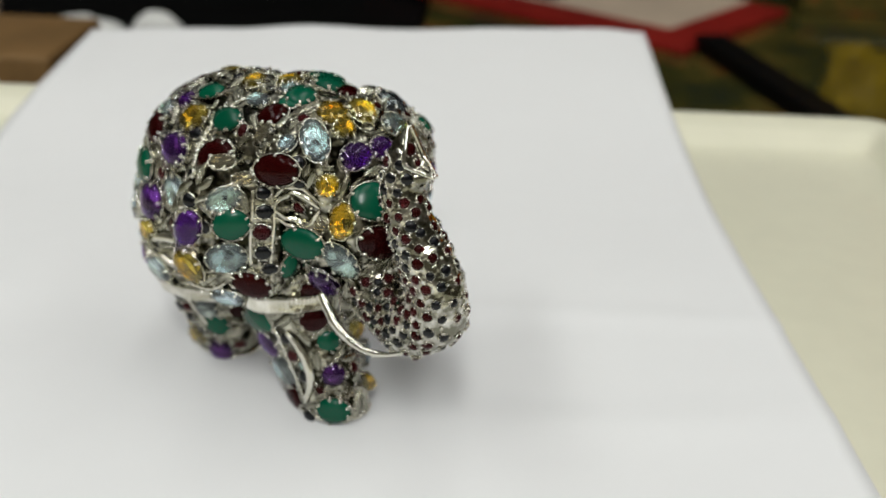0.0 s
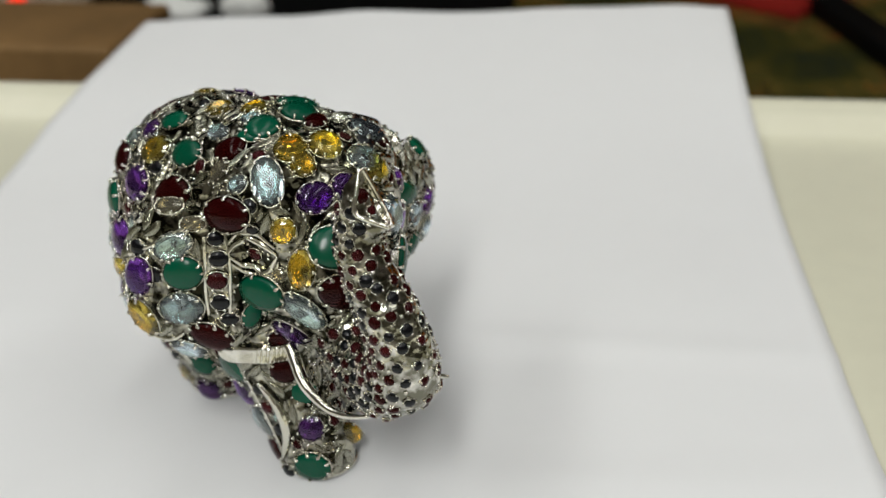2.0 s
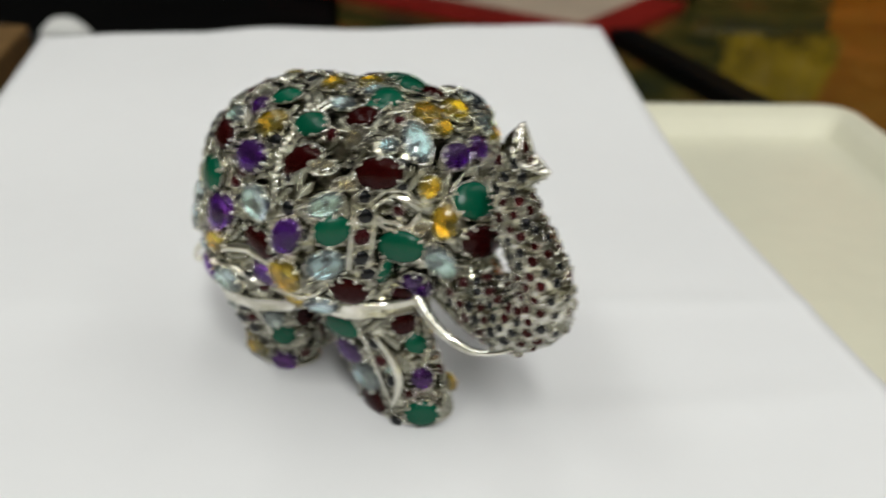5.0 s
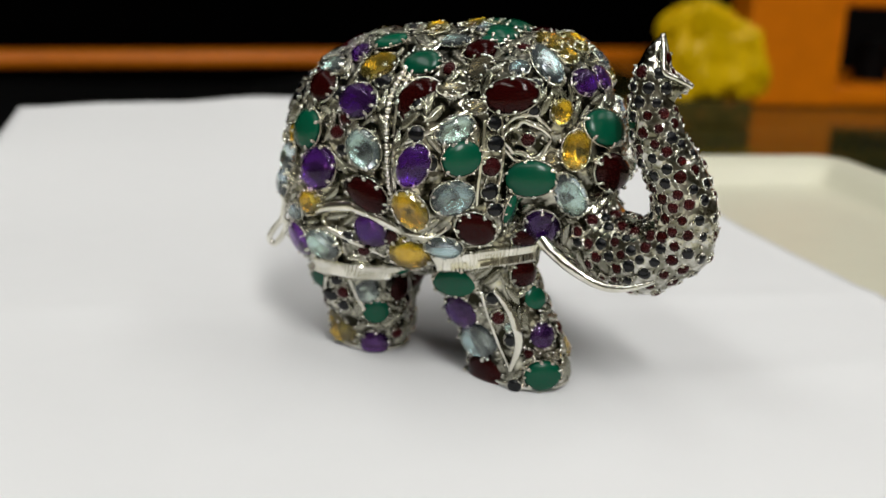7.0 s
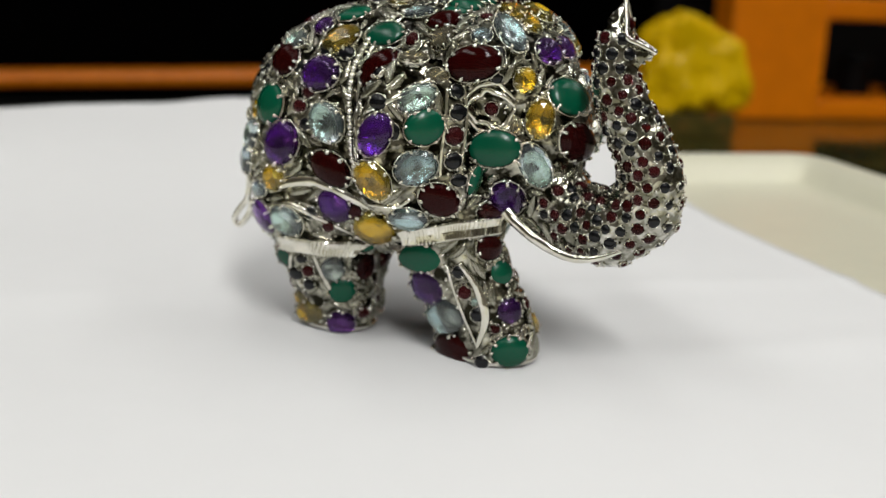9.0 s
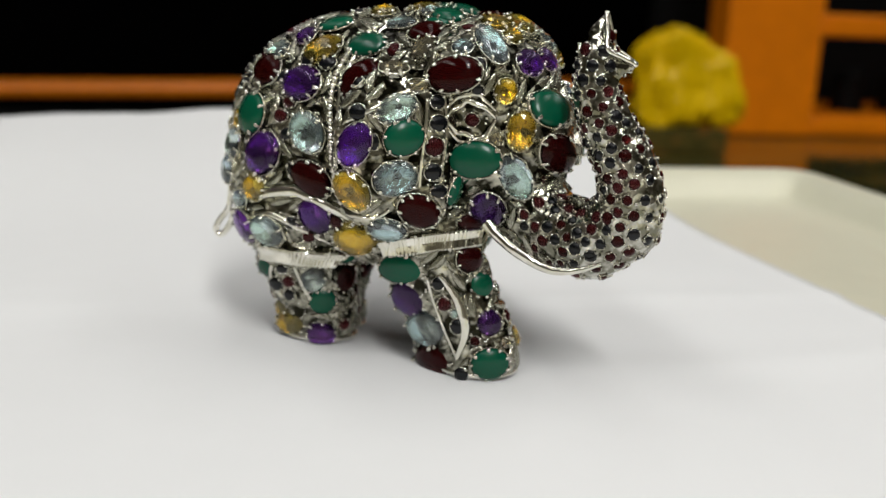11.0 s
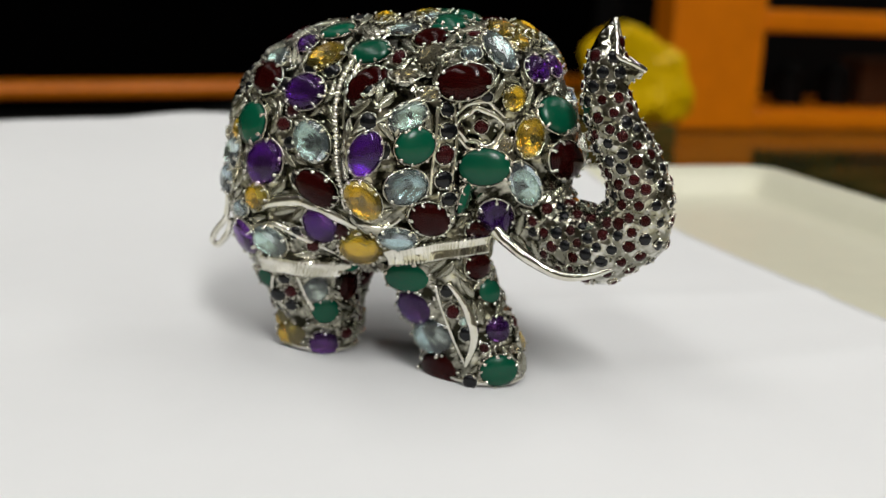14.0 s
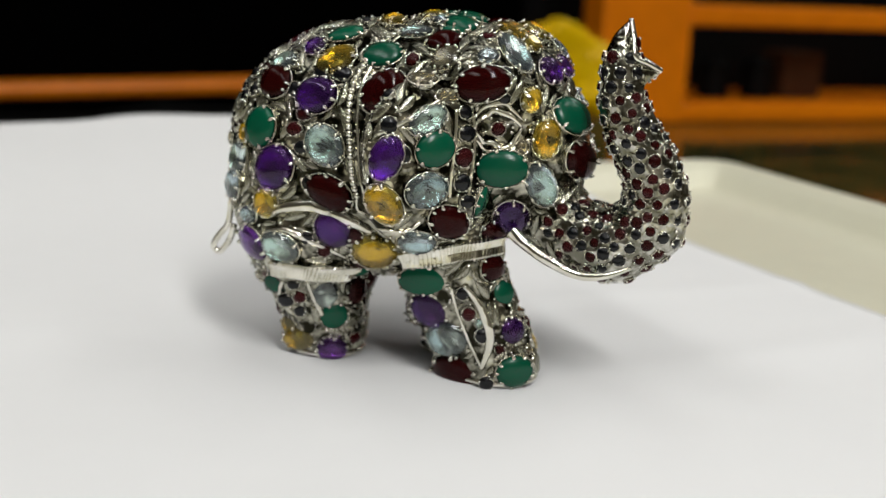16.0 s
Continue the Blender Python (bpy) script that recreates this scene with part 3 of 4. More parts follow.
gem("emerald", -24.0, -4.6, 14.0, 6.2, 4.4, 16)
gem("ruby", -19.2, -5.6, 12.3, 2.7, 2.6, 85)
gem("onyx", -22.1, -4.7, 11.1, 3.7, 2.9, 16)
gem("onyx", -19.4, -4.6, 9.4, 2.5, 2.5, 83)
gem("onyx", -20.0, -6.6, 15.0, 2.5, 2.0, 10)
gem("topaz", -30.8, -5.6, 36.8, 6.2, 5.9, 72)
gem("topaz", -31.5, -5.7, 31.9, 5.7, 5.6, 80)
gem("citrine", -29.6, -7.1, 41.4, 4.4, 4.3, -5)
gem("ruby", -19.3, -11.4, 43.3, 3.2, 2.4, 7)
gem("onyx", -17.8, -12.2, 40.3, 2.9, 2.2, 8)
gem("onyx", -16.6, -10.4, 24.5, 2.4, 2.3, 89)
gem("ruby", -14.2, -8.4, 22.4, 2.5, 2.3, -20)
gem("onyx", 10.9, -14.8, 48.3, 2.7, 2.4, -1)
gem("onyx", 11.4, -15.1, 45.0, 3.2, 2.7, -1)
gem("ruby", 11.1, -15.7, 41.2, 3.5, 3.2, -1)
gem("onyx", 11.0, -15.5, 37.1, 3.2, 2.9, -2)
gem("onyx", 11.9, -14.8, 33.8, 3.1, 2.3, -3)
gem("onyx", 17.1, -12.5, 54.7, 2.5, 2.4, 2)
gem("onyx", 17.3, -12.6, 50.4, 2.0, 2.0, -83)
gem("ruby", 16.2, -12.1, 45.5, 2.4, 2.3, 4)
gem("onyx", 3.0, -21.4, 41.9, 2.7, 1.6, -88)
gem("quartz", 20.3, -10.8, 42.9, 2.6, 2.3, 0)
gem("onyx", -11.2, -8.9, 52.9, 3.3, 2.7, 6)
gem("onyx", -15.6, -12.3, 34.1, 4.3, 3.2, 9)
gem("ruby", -7.8, -10.4, 25.5, 4.0, 3.2, 78)
gem("onyx", 14.5, -7.7, 24.2, 2.3, 2.1, -5)
gem("onyx", -15.0, -8.3, 53.3, 3.1, 3.1, 6)
gem("ruby", -17.4, -11.2, 46.0, 2.9, 2.4, 7)
gem("onyx", -19.7, -9.2, 50.0, 3.6, 2.7, 7)
gem("topaz", -27.9, -8.3, 27.2, 4.7, 3.2, 12)
gem("emerald", 7.4, -0.0, 62.0, 6.0, 5.8, -33)
gem("emerald", 8.1, 7.7, 61.9, 6.4, 6.1, -24)
gem("emerald", 4.4, 9.8, 62.4, 5.5, 4.1, -79)
gem("citrine", 15.5, -1.4, 60.5, 4.9, 4.6, 89)
gem("citrine", 19.7, 2.5, 61.1, 6.0, 5.5, 59)
gem("amethyst", 24.8, 1.2, 55.2, 5.3, 4.4, -16)
gem("topaz", 23.1, 7.3, 57.4, 7.3, 4.9, -22)
gem("garnet", 36.6, -7.4, 60.2, 2.3, 2.3, -13)
gem("topaz", 18.6, 13.0, 59.4, 7.7, 5.7, -59)
gem("citrine", -5.2, 1.5, 62.3, 5.0, 4.3, 52)
gem("citrine", 1.4, 3.7, 63.5, 5.0, 4.1, 79)
gem("garnet", 12.5, 7.3, 62.8, 7.6, 4.0, -62)
gem("topaz", 4.3, 0.4, 62.8, 4.3, 3.8, 25)
gem("onyx", 20.0, 11.2, 58.9, 4.0, 3.9, -28)
gem("emerald", 16.3, 22.1, 44.3, 8.0, 4.1, -22)
gem("citrine", 21.4, -0.3, 6.0, 7.3, 3.6, -35)
gem("garnet", -10.3, -0.5, 13.0, 6.5, 4.8, 85)
gem("emerald", -9.4, -2.5, 18.2, 4.0, 3.0, 0)


# stones of the far ear
for i, (dx, dz) in enumerate(((0, 50), (1, 45), (1, 39), (0, 33))):
    for j, dy in enumerate((19, 25, 31)):
        loc, n, dist = skin_at(15 + dx, dy, dz)
        if dist < 0.006 and all((loc - q).length > 0.9 * (r + 0.0026) for q, r in placed):
            set_stone(("topaz", "amethyst", "emerald", "topaz", "garnet")[(i * 2 + j) % 5], loc, n, 5.4, 4.6, 30 * i)

# small stones round the trunk
TRUNK = spline([mm(25.3, -0.9, 28.8), mm(29.2, -3.0, 27.0), mm(36.2, -5.7, 25.9), mm(41.6, -6.7, 30.1), mm(42.6, -7.4, 35.4), mm(40.7, -7.5, 40.9), mm(37.5, -7.5, 46.0), mm(35.5, -7.5, 50.9), mm(35.1, -7.0, 55.6), mm(35.1, -6.7, 59.8)], 12)
dice = random.Random(4)
run, row = 0.0, 0
for a, b in zip(TRUNK, TRUNK[1:]):
    run += (b - a).length
    if run < row * 0.00225:
        continue
    row += 1
    way = (b - a).normalized()
    across = Vector((0, -1, 0))
    out = way.cross(across)
    hit = SKIN.ray_cast(a, across)
    around = max(5, int(2 * math.pi * (hit[3] if hit[0] else 0.004) / 0.00255))
    for k in range(around):
        ang = 2 * math.pi * (k + 0.5 * (row % 2)) / around
        d = (math.cos(ang) * across + math.sin(ang) * out).normalized()
        loc, n, _, dist = SKIN.ray_cast(a, d)
        if loc is None or dist > 0.0090 or loc.y > 0.005 or (loc.x < 0.031 and loc.z < 0.036 and k % 2):
            continue
        n = (n + d).normalized()
        size = dice.uniform(1.6, 2.2)
        if all((loc - q).length > 0.98 * (r + size * MM / 2) for q, r in placed):
            set_stone(dice.choice(("onyx", "ruby", "onyx", "garnet", "onyx", "garnet", "ruby")), loc, n, size, size, dice.uniform(0, 90), flush=True)


# ---- silver ornament lines ----
cord = [(-3.3, -2.4, 60.4), (-5.7, -5.1, 57.8), (-7.6, -7.9, 54.5), (-9.0, -10.0, 50.7), (-9.1, -11.7, 46.2), (-8.6, -12.5, 41.4), (-8.1, -13.0, 36.7), (-7.1, -12.9, 33.0)]
earedge = [(10.9, -14.5, 52.6), (7.9, -16.9, 50.7), (3.9, -20.4, 47.9), (-1.2, -23.0, 45.0)]
vine = [(-24.9, -10.2, 27.3), (-20.2, -11.3, 29.5), (-14.7, -11.9, 30.2), (-8.6, -11.9, 28.5), (-4.8, -10.9, 26.7)]
vinelow = [(-24.5, -9.7, 24.6), (-20.0, -11.6, 25.7), (-15.6, -9.6, 23.8), (-10.4, -6.2, 21.1)]
loop = [(-7.1, -13.0, 33.5), (-6.6, -12.3, 30.0), (-0.7, -21.8, 29.6), (3.1, -20.4, 29.4), (5.2, -19.4, 30.9)]
bandh = [(-23.0, -7.5, 18.3), (-19.3, -8.2, 18.6), (-14.5, -6.7, 18.5), (-10.9, -3.0, 18.1)]
bandf = [(0.7, -7.9, 21.6), (7.5, -11.3, 23.6), (12.1, -10.1, 24.7), (16.0, -5.2, 25.0)]
legr = [(11.3, -9.9, 18.4), (13.7, -8.8, 15.3), (15.6, -8.4, 11.1), (16.1, -8.7, 7.4), (15.0, -9.0, 3.3)]
legl = [(9.3, -10.3, 17.7), (10.5, -9.6, 13.0), (12.7, -9.0, 7.7), (15.0, -9.0, 3.3)]
eyet = [(12.2, -14.0, 45.6), (14.2, -13.2, 47.5), (16.3, -12.8, 48.3), (18.5, -12.1, 47.7), (20.3, -10.9, 45.8)]
eyeb = [(12.2, -14.0, 45.3), (14.5, -12.7, 43.5), (16.7, -12.0, 42.6), (19.0, -11.5, 43.7), (20.3, -10.9, 45.6)]
hindl = [(-21.8, -6.7, 15.5), (-23.1, -4.3, 11.9), (-21.1, -4.2, 8.8)]
hindr = [(-17.2, -6.7, 16.3), (-16.6, -5.2, 12.5), (-15.5, -3.9, 9.0)]
earfront = [(12.0, -13.9, 49.3), (12.5, -13.9, 44.2), (12.2, -14.3, 38.7), (11.9, -14.8, 33.1)]
earback = [(9.6, -16.0, 48.8), (9.8, -16.6, 44.4), (9.4, -16.9, 38.8), (9.4, -16.9, 34.6)]


def over_skin(points, lift):
    out = []
    for p in spline([mm(*q) for q in points], 8):
        loc, n, _ = skin_at(*(p / MM), reach=0.0012)
        out.append((loc + n * lift * MM, n))
    for _ in range(3):
        out = [out[0]] + [((a[0] + 2 * b[0] + c[0]) / 4, b[1]) for a, b, c in zip(out, out[1:], out[2:])] + [out[-1]]
    return out


def wire(name, points, radius, lift, label="", taper=False):
    bm = bmesh.new()
    path = [p for p, _ in over_skin(points, lift)]
    k = len(path) - 1
    tube(bm, path, [radius * MM * (0.35 + 0.65 * math.sin(math.pi * i / k) if taper else 1.0) for i in range(k + 1)], 8)
    placed.extend((p, radius * MM) for p in path[::2])
    return part(name, bm, POLISHED, elephant, label, smooth=True)


def beads(name, points, radius, label):
    cord_wire = wire(name, points, radius * 0.6, 0.1, label)
    bm = bmesh.new()
    bmesh.ops.create_icosphere(bm, subdivisions=2, radius=radius * MM)
    me = mesh_of(bm, "bead", POLISHED, smooth=True)
    last = None
    for p, n in over_skin(points, radius * 0.6):
        if last is None or (p - last).length > 1.5 * radius * MM:
            bead = new("bead", me)
            bead.parent, bead.location = cord_wire, p
            last = p


def band(name, points, half, label):
    """An engraved strap: a raised ribbon with cross ridges."""
    path = over_skin(points, 0.85)
    placed.extend((p, half * MM) for p, _ in path)
    bm = bmesh.new()
    dense = []
    for (a, n), (b, _) in zip(path, path[1:]):
        for i in range(4):
            dense.append((a.lerp(b, i / 4), n))
    rows = []
    for i, (p, n) in enumerate(dense):
        way = (dense[min(i + 1, len(dense) - 1)][0] - dense[max(i - 1, 0)][0]).normalized()
        up = n.cross(way).normalized()
        if up.z < 0:
            up = -up
        ridge = 0.22 * (i % 3 == 0) * MM
        lean = way * 0.35 * MM
        rows.append([bm.verts.new(p + up * half * MM * f + n * (h * MM + (ridge if abs(f) < 0.9 else 0)) + lean * f) for f, h in ((-1, -1.0), (-1, 0.35), (-0.8, 0.55), (0, 0.3), (0.8, 0.55), (1, 0.35), (1, -1.0))])
    for a, b in zip(rows, rows[1:]):
        for k in range(len(a) - 1):
            bm.faces.new((a[k], b[k], b[k + 1], a[k + 1]))
    bm.faces.new(rows[0])
    bm.faces.new(rows[-1][::-1])
    bmesh.ops.recalc_face_normals(bm, faces=bm.faces[:])
    return part(name, bm, POLISHED, elephant, label)


beads("beaded_cord", cord, 0.66, "beaded silver cord edging the blanket")
wire("cord_line", [(x + 1.5, y, z) for x, y, z in cord], 0.32, 0.35)
wire("ear_edge", earedge, 0.45, 0.3)
wire("vine", vine, 1.3, 0.4, "broad polished silver leaf", taper=True)
wire("vine", vinelow, 0.6, 0.35, taper=True)
wire("vine", loop, 0.3, 0.2)
band("strap", bandh, 1.7, "engraved silver strap")
band("strap", bandf, 1.6, "engraved silver strap")
wire("leaf_edge", legr, 0.95, 0.45, "polished silver leaf", taper=True)
wire("leaf_edge", legl, 0.28, 0.2)
wire("eyelid", eyet, 0.6, 0.3, "raised silver eyelid", taper=True)
wire("eyelid", eyeb, 0.6, 0.3, "raised silver eyelid", taper=True)
wire("eyelid", [(x, y, z + 1.3) for x, y, z in eyet], 0.45, 0.3, taper=True)
wire("eyelid", [(x, y, z - 1.1) for x, y, z in eyeb], 0.45, 0.3, taper=True)
wire("leaf_edge", hindl, 0.4, 0.3)
wire("leaf_edge", hindr, 0.4, 0.3)
wire("ear_edge", earfront, 0.35, 0.2)
wire("ear_edge", earback, 0.35, 0.2)

for tusk_line in (((18.9, -8.8, 28.2), (20.7, -9.4, 26.8), (25.5, -11.7, 24.4), (30.8, -11.9, 22.3), (35.1, -11.7, 22.5), (39.3, -11.5, 24.2)), ((20.3, 10.6, 28.5), (22.0, 9.8, 27.1), (26.6, 7.6, 24.6), (31.6, 5.9, 22.5), (35.7, 4.5, 22.8), (42.3, 4.7, 24.4))):
    bm = bmesh.new()
    path = spline([mm(*p) for p in tusk_line], 6)
    k = len(path) - 1
    tube(bm, path, [MM * (1.2 - 0.92 * (i / k) ** 1.6) for i in range(k + 1)], 12)
    part("tusk", bm, POLISHED, elephant, "smooth polished silver tusk", smooth=True)

bm = bmesh.new()
tube(bm, spline([mm(-33.1, 0.0, 33.3), mm(-34.5, 0.4, 28.0), mm(-35.4, 0.9, 23.2), mm(-37.6, 1.4, 20.4), mm(-38.6, 1.6, 18.3), mm(-37.4, 1.6, 17.4), mm(-35.4, 1.3, 19.7), mm(-34.2, 0.9, 22.9)], 6), 0.6 * MM, 8)
part("tail", bm, POLISHED, elephant, "looped silver wire tail", smooth=True)

# trunk lips
bm = bmesh.new()
edges = []
for lip in (((36.0, -6.6, 64.0), (36.7, -8.3, 60.8), (37.2, -9.3, 58.3), (39.1, -8.4, 57.2), (41.4, -6.6, 56.0)), ((36.0, -6.2, 64.0), (36.8, -4.9, 60.8), (37.5, -4.2, 58.3), (39.3, -4.8, 57.2), (41.4, -6.0, 56.0))):
    line = spline([mm(*p) for p in lip], 6)
    tube(bm, line, 0.45 * MM, 6)
    edges.append(line)
hollow = [[bm.verts.new(a.lerp(b, f) + mm(-0.9, 0, -0.9) * math.sin(math.pi * f)) for f in (0, 0.25, 0.5, 0.75, 1)] for a, b in zip(*edges)]
for a, b in zip(hollow, hollow[1:]):
    for k in range(4):
        bm.faces.new((a[k], b[k], b[k + 1], a[k + 1]))
part("trunk_lip", bm, POLISHED, elephant, "sharp polished trunk lips", smooth=True)

# bright rims round the feet
for foot_x, foot_y, rx, ry in ((16.4, -2.3, 7.3, 6.4), (-16.5, 3.3, 6.7, 5.9), (6.4, 10.6, 6.1, 5.4), (-16.8, 10.9, 5.7, 4.9)):
    bm = bmesh.new()
    tube(bm, [mm(foot_x + rx * math.cos(a), foot_y + ry * math.sin(a), 0.6) for a in (2 * math.pi * k / 40 for k in range(41))], 0.5 * MM, 6)
    part("foot_rim", bm, POLISHED, elephant, smooth=True)

# small dark stones and embossed silver leaves in the gaps between the large stones
def leaf_mesh(seed):
    """A pointed leaf with a raised midrib and slanting veins, two units long."""
    rng = random.Random(seed)
    bm = bmesh.new()
    rows, bend = [], rng.uniform(-0.25, 0.25)
    for i in range(15):
        x = -1 + 2 * i / 14
        w = 0.40 * max(0.02, 1 - abs(x) ** 2.2) * (1.12 - 0.25 * x)
        mid = bend * (1 - x * x)
        row = []
        for f in (-1, -1, -0.6, -0.25, 0, 0.25, 0.6, 1, 1):
            crown = 0.12 * (1 - f * f) + (0.09 if f == 0 else 0.05 * ((i + (abs(f) > 0.4)) % 2) if abs(f) < 0.9 else 0)
            row.append(bm.verts.new((x, mid + f * w, crown * (1 - x ** 4))))
        for k in (0, 8):
            row[k].co.z -= 0.35
        rows.append(row)
    for a, b in zip(rows, rows[1:]):
        for k in range(8):
            bm.faces.new((a[k], b[k], b[k + 1], a[k + 1]))
    bmesh.ops.recalc_face_normals(bm, faces=bm.faces[:])
    return mesh_of(bm, "leaf", ENGRAVED, smooth=True)


LEAVES = [leaf_mesh(k) for k in range(4)]


def set_leaf(loc, n, way, length, width):
    x = (way - n * way.dot(n)).normalized()
    m = Matrix((x, n.cross(x), n)).transposed().to_4x4()
    m.translation = loc + n * 0.00015
    ob = new("leaf", LEAVES[len(placed) % 4])
    ob.parent = elephant
    ob.matrix_basis = m @ Matrix.Diagonal((length * MM / 2, width * MM, width * MM, 1))
    placed.extend((loc + x * f * length * MM / 2, 0.38 * width * MM) for f in (-0.7, 0, 0.7))
    return ob


def clear(p, radius, slack=0.95):
    return all((p - q).length > slack * (r + radius) for q, r in placed)


loc, n, _ = skin_at(14.0, 16.0, 60.5)
set_leaf(loc + n * 0.0004, n, mm(3, 6, -4), 9.5, 4.6)["label"] = "broad veined silver leaf"
dice = random.Random(21)
spots = [(v.co.copy(), v.normal.copy()) for v in body.data.vertices]
dice.shuffle(spots)
spots = [(co, n) for co, n in spots if 0.003 < co.z and co.x < 0.030 and not (abs(n.z) > 0.9 and co.z < 0.03)
         and not (0.0105 < co.x < 0.0218 and co.y < -0.007 and 0.0398 < co.z < 0.0508)]
for size in (2.5, 2.0):
    for co, _ in spots[:900]:
        if clear(co, size * MM / 2, 1.0):
            loc, n, _ = skin_at(*(co / MM))
            set_stone(dice.choice(("quartz", "onyx", "ruby", "onyx", "garnet")), loc, n, size * dice.uniform(0.9, 1.05), size * 0.88, dice.uniform(0, 180))
for length, width in ((4.4, 1.9), (3.4, 1.5), (2.6, 1.2)):
    for co, n in spots[:4000]:
        if not clear(co, 0.34 * width * MM):
            continue
        loc, n, _ = skin_at(*(co / MM))
        side = n.orthogonal().normalized()
        other = n.cross(side)
        for k in range(6):
            way = math.cos(math.pi * k / 6) * side + math.sin(math.pi * k / 6) * other
            if all(clear(loc + way * f * length * MM / 2, 0.16 * width * MM) for f in (-0.8, 0.8)):
                set_leaf(loc, n, way if dice.random() < 0.5 else -way, length, width)
                break

# silver grains between the stones
ball = bmesh.new()
bmesh.ops.create_icosphere(ball, subdivisions=1, radius=1)
ball_verts, ball_faces = [v.co.copy() for v in ball.verts], [[v.index for v in f.verts] for f in ball.faces]
ball.free()
dice = random.Random(9)
verts = body.data.vertices
grain_verts, grain_faces = [], []
near = kdtree.KDTree(len(placed))
for i, (q, r) in enumerate(placed):
    near.insert(q, i)
near.balance()
for i in dice.sample(range(len(verts)), 5200):
    co, n = verts[i].co, verts[i].normal
    if co.z < 0.003 or (co.x > 0.024 and i % 5 < 3) or any((co - placed[k][0]).length < placed[k][1] * 1.0 for _, k, _ in near.find_n(co, 8)):
        continue
    size, first = dice.uniform(0.18, 0.40) * MM, len(grain_verts)
    centre = co + n * 0.1 * MM
    grain_verts += [centre + v * size for v in ball_verts]
    grain_faces += [[first + k for k in f] for f in ball_faces]
grain_mesh = bpy.data.meshes.new("granulation")
grain_mesh.from_pydata(grain_verts, [], grain_faces)
grain_mesh.materials.append(POLISHED)
grain_mesh.polygons.foreach_set("use_smooth", [True] * len(grain_mesh.polygons))
grains = new("granulation", grain_mesh)
grains.parent = elephant
grains["label"], grains["kind"] = "tiny raised silver grains", "stuff"

# ---- background things ----
rail = tagged(part("wooden_rail", box(bmesh.new(), (-0.8, -0.02, -0.0082), (0.50, 0.02, 0.0082), 0.0068), ORANGE_WOOD), "long varnished orange wooden rail before a dark recess", "rail")
rail.matrix_world = pose(-0.07, 1.22, -0.0572, 0, -1.6, 0)
cabinet = tagged(new("wooden_rack"), "varnished orange wooden rack with dark openings", "rack")
for lo, hi in (((0.366, 0.885, -0.0498), (0.453, 0.925, 0.45)), ((0.82, 0.885, -0.0498), (0.90, 0.925, 0.45))):
    part("post", box(bmesh.new(), lo, hi, 0.003), ORANGE_WOOD, cabinet)
for z0, z1 in ((-0.0495, -0.033), (0.035, 0.054), (0.17, 0.21)):
    part("crossbar", box(bmesh.new(), (0.4532, 0.889, z0), (0.8198, 0.921, z1), 0.003), ORANGE_WOOD, cabinet)
part("rack_shelf", box(bmesh.new(), (0.455, 0.922, -0.049), (0.818, 1.048, -0.035)), ORANGE_WOOD, cabinet)
# Black panel stands in for the unlit inside of the rack openings.
part("unlit_backing", box(bmesh.new(), (0.366, 1.05, -0.0498), (0.90, 1.06, 0.45)), BLACK, cabinet, "black panel for the unlit rack inside")


def plastic_bag(center, radii, seed):
    bm = bmesh.new()
    bmesh.ops.create_icosphere(bm, subdivisions=5, radius=1)
    for v in bm.verts:
        c = v.co
        squarer = Vector([math.copysign(abs(a) ** 0.52, a) for a in c])
        squarer.z *= 0.92 - 0.34 * squarer.x if squarer.z > 0 else 1.0
        fold = 0.22 * noise.noise(squarer * 1.3 + Vector((seed, 0, 0))) - 0.26 * abs(noise.noise(Vector((squarer.x * 2.6, squarer.y * 2.6, squarer.z * 0.9)) + Vector((0, seed, 0)))) + 0.06 * noise.noise(squarer * 5)
        c = squarer * (1.0 + fold)
        c.x *= 1.0 - 0.14 * c.z
        v.co = Vector((c.x * radii[0], c.y * radii[1], c.z * radii[2]))
    low = min(v.co.z for v in bm.verts)
    for v in bm.verts:
        v.co.z = max(v.co.z - low - 0.004, 0)
    bag = tagged(part("plastic_bag", bm, YELLOW), "crumpled yellow plastic bag on the glass counter", "bag")
    bag.location = center
    return bag


plastic_bag((0.294, 0.797, -0.0311), (0.041, 0.022, 0.0365), 3.0)
# Added box holds the bag and stands in for the dark counter reflection.
tagged(part("reflection_box", box(bmesh.new(), (0.222, 0.775, -0.050), (0.322, 0.825, -0.031), 0.002), GLASS_TOP), "low box added for the dark counter reflection under the bag", "box")
strip = tagged(part("metal_strip", box(bmesh.new(), (0.0, 0.0, -0.050), (0.20, 0.018, -0.040), 0.001), BLACK), "black metal strip along the glass counter", "strip")
strip.matrix_world = pose(0.133, 0.664, 0, 0, 0, -75.6)
folder = tagged(new("flat_folder"), "flat folder with dark red edges and a beige top", "folder")
part("top_sheet", box(bmesh.new(), (0.030, 0.028, -0.0440), (0.14, 0.258, -0.0430), 0.0004), BEIGE, folder, "beige top sheet")
part("cover", box(bmesh.new(), (0, 0, -0.050), (0.14, 0.26, -0.0440), 0.001), RED, folder, "dark red cover")
folder.matrix_world = pose(0.126, 0.648, 0, 0, 0, 53)
# Added black box that stands in for the dark background beyond the folder.
background_dark = tagged(part("background_dark", box(bmesh.new(), (0.034, 0.120, -0.0430), (0.135, 0.255, -0.034), 0.002), BLACK), "flat black box added for the dark background beyond the folder", "case")
background_dark.matrix_world = pose(0.126, 0.648, 0, 0, 0, 53)
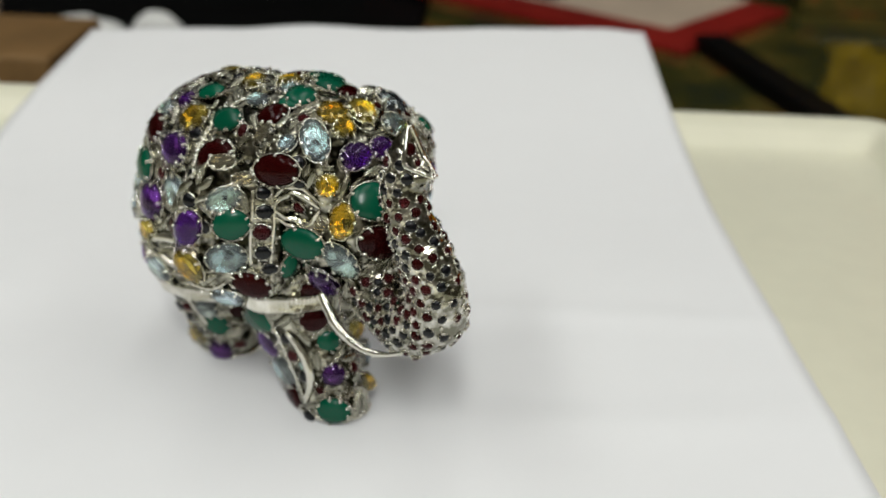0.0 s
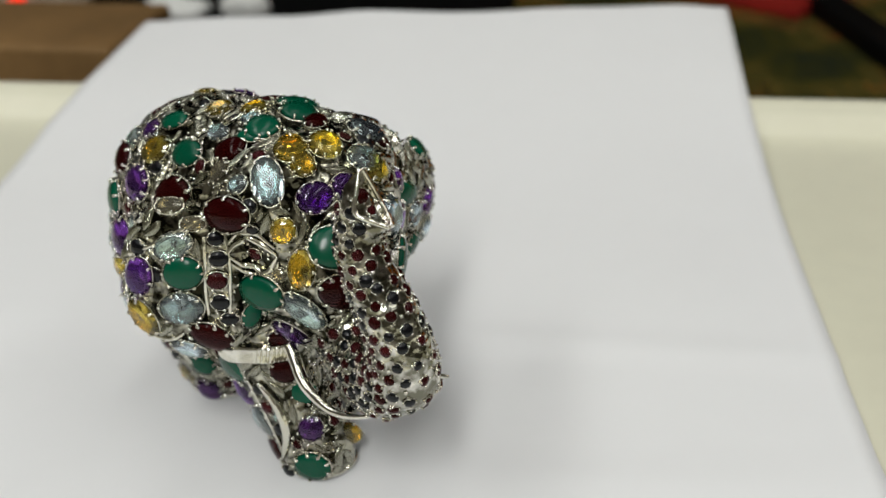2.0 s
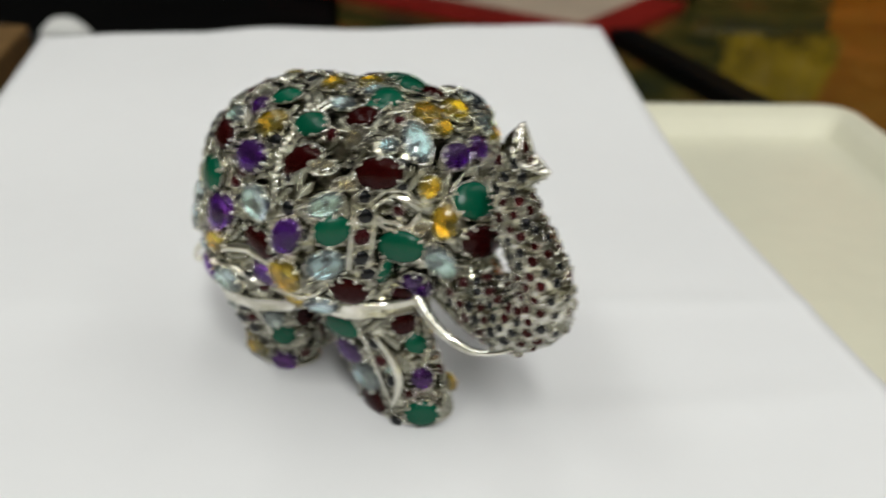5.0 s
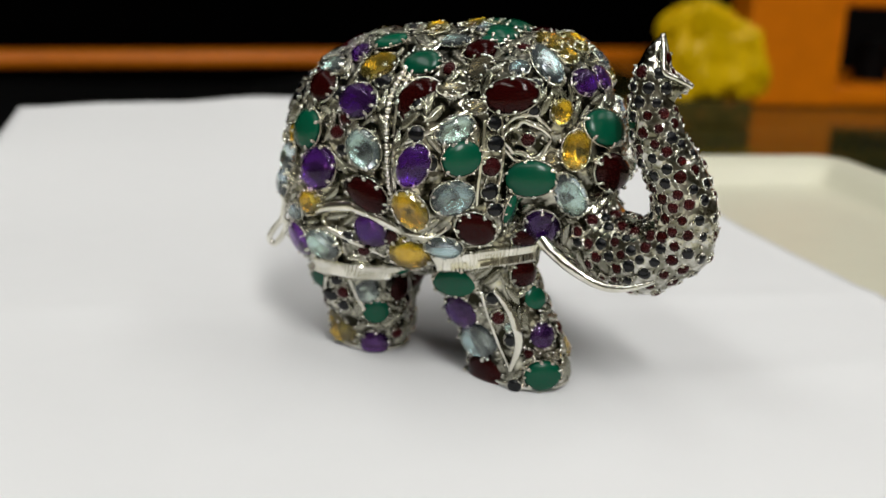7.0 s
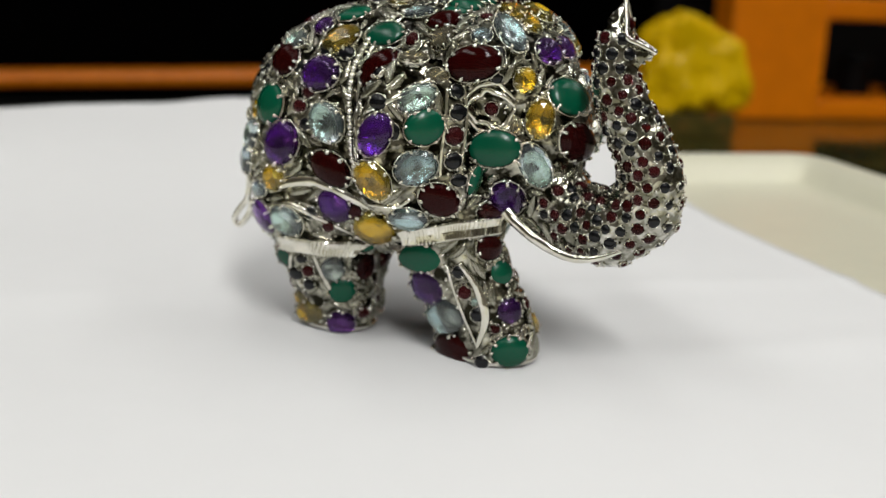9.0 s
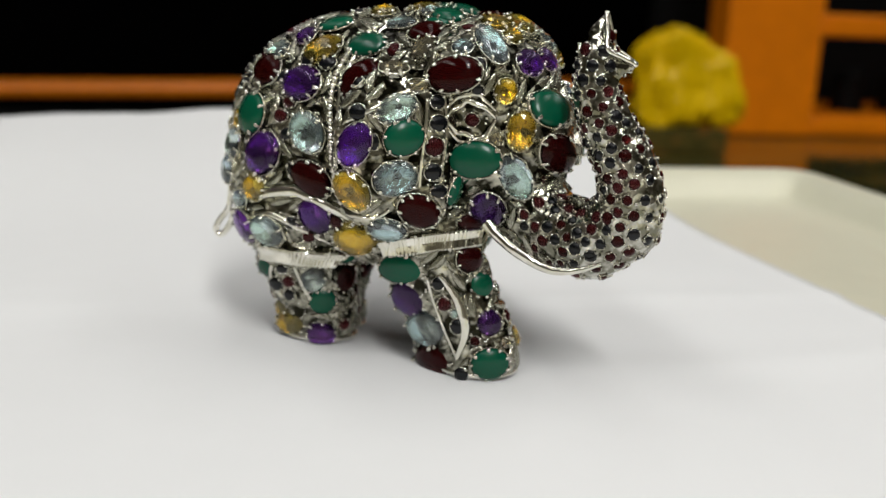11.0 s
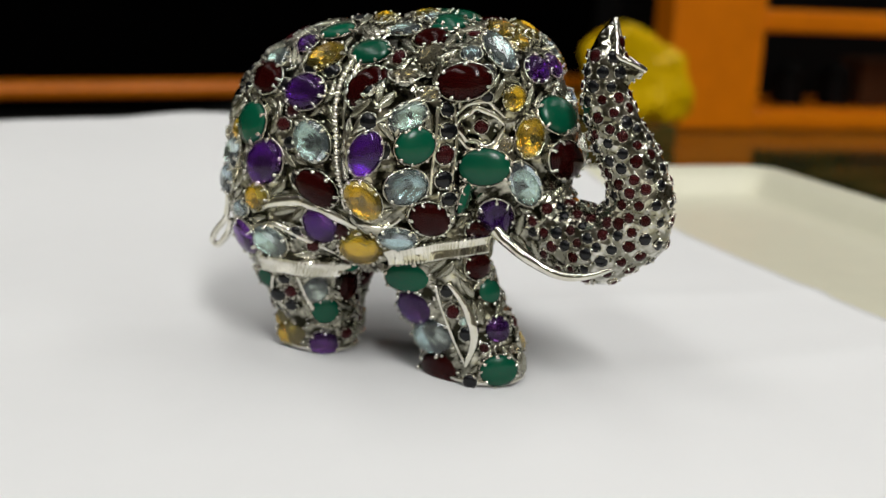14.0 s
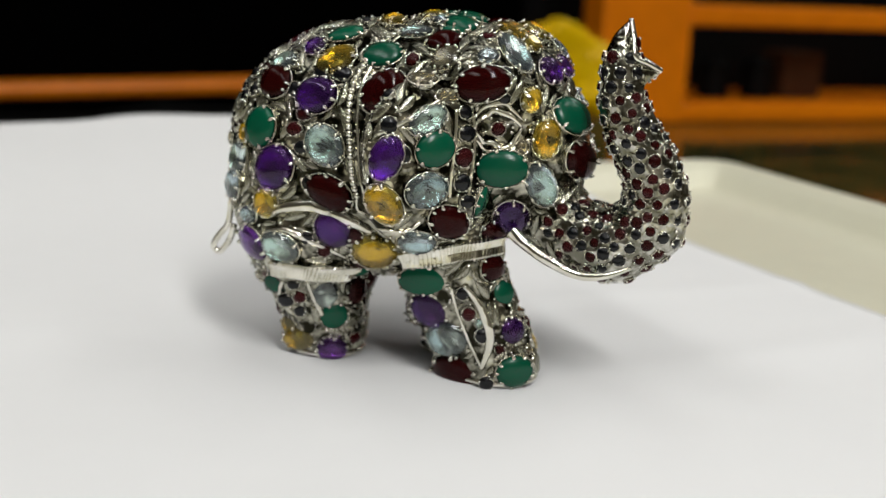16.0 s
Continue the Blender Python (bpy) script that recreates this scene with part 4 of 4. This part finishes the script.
tagged(part("wooden_block", box(bmesh.new(), (-0.40, 0.424, -0.055), (-0.165, 0.490, -0.002), 0.002), BROWN), "brown wooden block beside the tray", "block")


def lump(name, label, center, radii, mat, rough):
    bm = bmesh.new()
    ellipsoid(bm, (0, 0, 0), radii, level=3)
    for v in bm.verts:
        v.co += v.co * rough * noise.noise(v.co * 90 + Vector(center) * 50)
        v.co.z = max(v.co.z, -0.6 * radii[2])
    low = min(v.co.z for v in bm.verts)
    ob = tagged(part(name, bm, mat, smooth=True), label, name.split("_")[-1])
    ob.location = (center[0], center[1], center[2] - low)
    return ob


lump("paper_tissue", "crumpled white tissue on the low shelf", (-0.228, 0.645, -0.055), (0.022, 0.012, 0.0080), WHITE, 0.5)
lump("paper_tissue", "crumpled white tissue on the low shelf", (-0.187, 0.648, -0.055), (0.014, 0.010, 0.0105), WHITE, 0.5)
lump("beige_pouch", "rounded beige cloth pouch on the low shelf", (-0.300, 0.655, -0.055), (0.018, 0.014, 0.028), BEIGE, 0.25)

for lamp_x, lamp_y, _ in LAMPS:
    lamp = tagged(part("ceiling_lamp", box(bmesh.new(), (lamp_x - 0.13, lamp_y - 0.63, 1.255), (lamp_x + 0.13, lamp_y + 0.63, 1.30), 0.004), LAMP_BODY), "assumed fluorescent panel lamp under the ceiling, unseen", "lamp", group="ceiling lamps")

tagged(part("cardboard_box", box(bmesh.new(), (0.600, 0.95, -0.035), (0.645, 0.99, 0.010), 0.002), CARDBOARD), "small brown cardboard box on the rack shelf", "box")
for jar_x in (0.530, 0.580):
    bm = bmesh.new()
    bmesh.ops.create_cone(bm, cap_ends=True, segments=20, radius1=0.016, radius2=0.0145, depth=0.032, matrix=Matrix.Translation((jar_x, 0.965, -0.019)))
    bmesh.ops.create_cone(bm, cap_ends=True, segments=20, radius1=0.0145, radius2=0.009, depth=0.006, matrix=Matrix.Translation((jar_x, 0.965, 0.0)))
    tagged(part("jar", bm, BLACK, smooth=False), "small dark jar on the rack shelf", "jar", group="jars on the rack")
LED = bpy.data.materials.new("red indicator")
LED.use_nodes = True
LED.node_tree.nodes["Principled BSDF"].inputs["Base Color"].default_value = (0.8, 0.02, 0.01, 1)
LED.node_tree.nodes["Principled BSDF"].inputs["Emission Color"].default_value = (1.0, 0.03, 0.01, 1)
LED.node_tree.nodes["Principled BSDF"].inputs["Emission Strength"].default_value = 1.5
socket = tagged(part("switch_box", box(bmesh.new(), (-0.42, 0.662, -0.055), (-0.325, 0.71, -0.030), 0.003), BEIGE), "beige switch box with a lit red indicator", "switch")
bm = bmesh.new()
ellipsoid(bm, (-0.336, 0.661, -0.050), (0.0050, 0.003, 0.0050), level=2)
part("indicator_light", bm, LED, socket, "glowing red indicator", smooth=True)
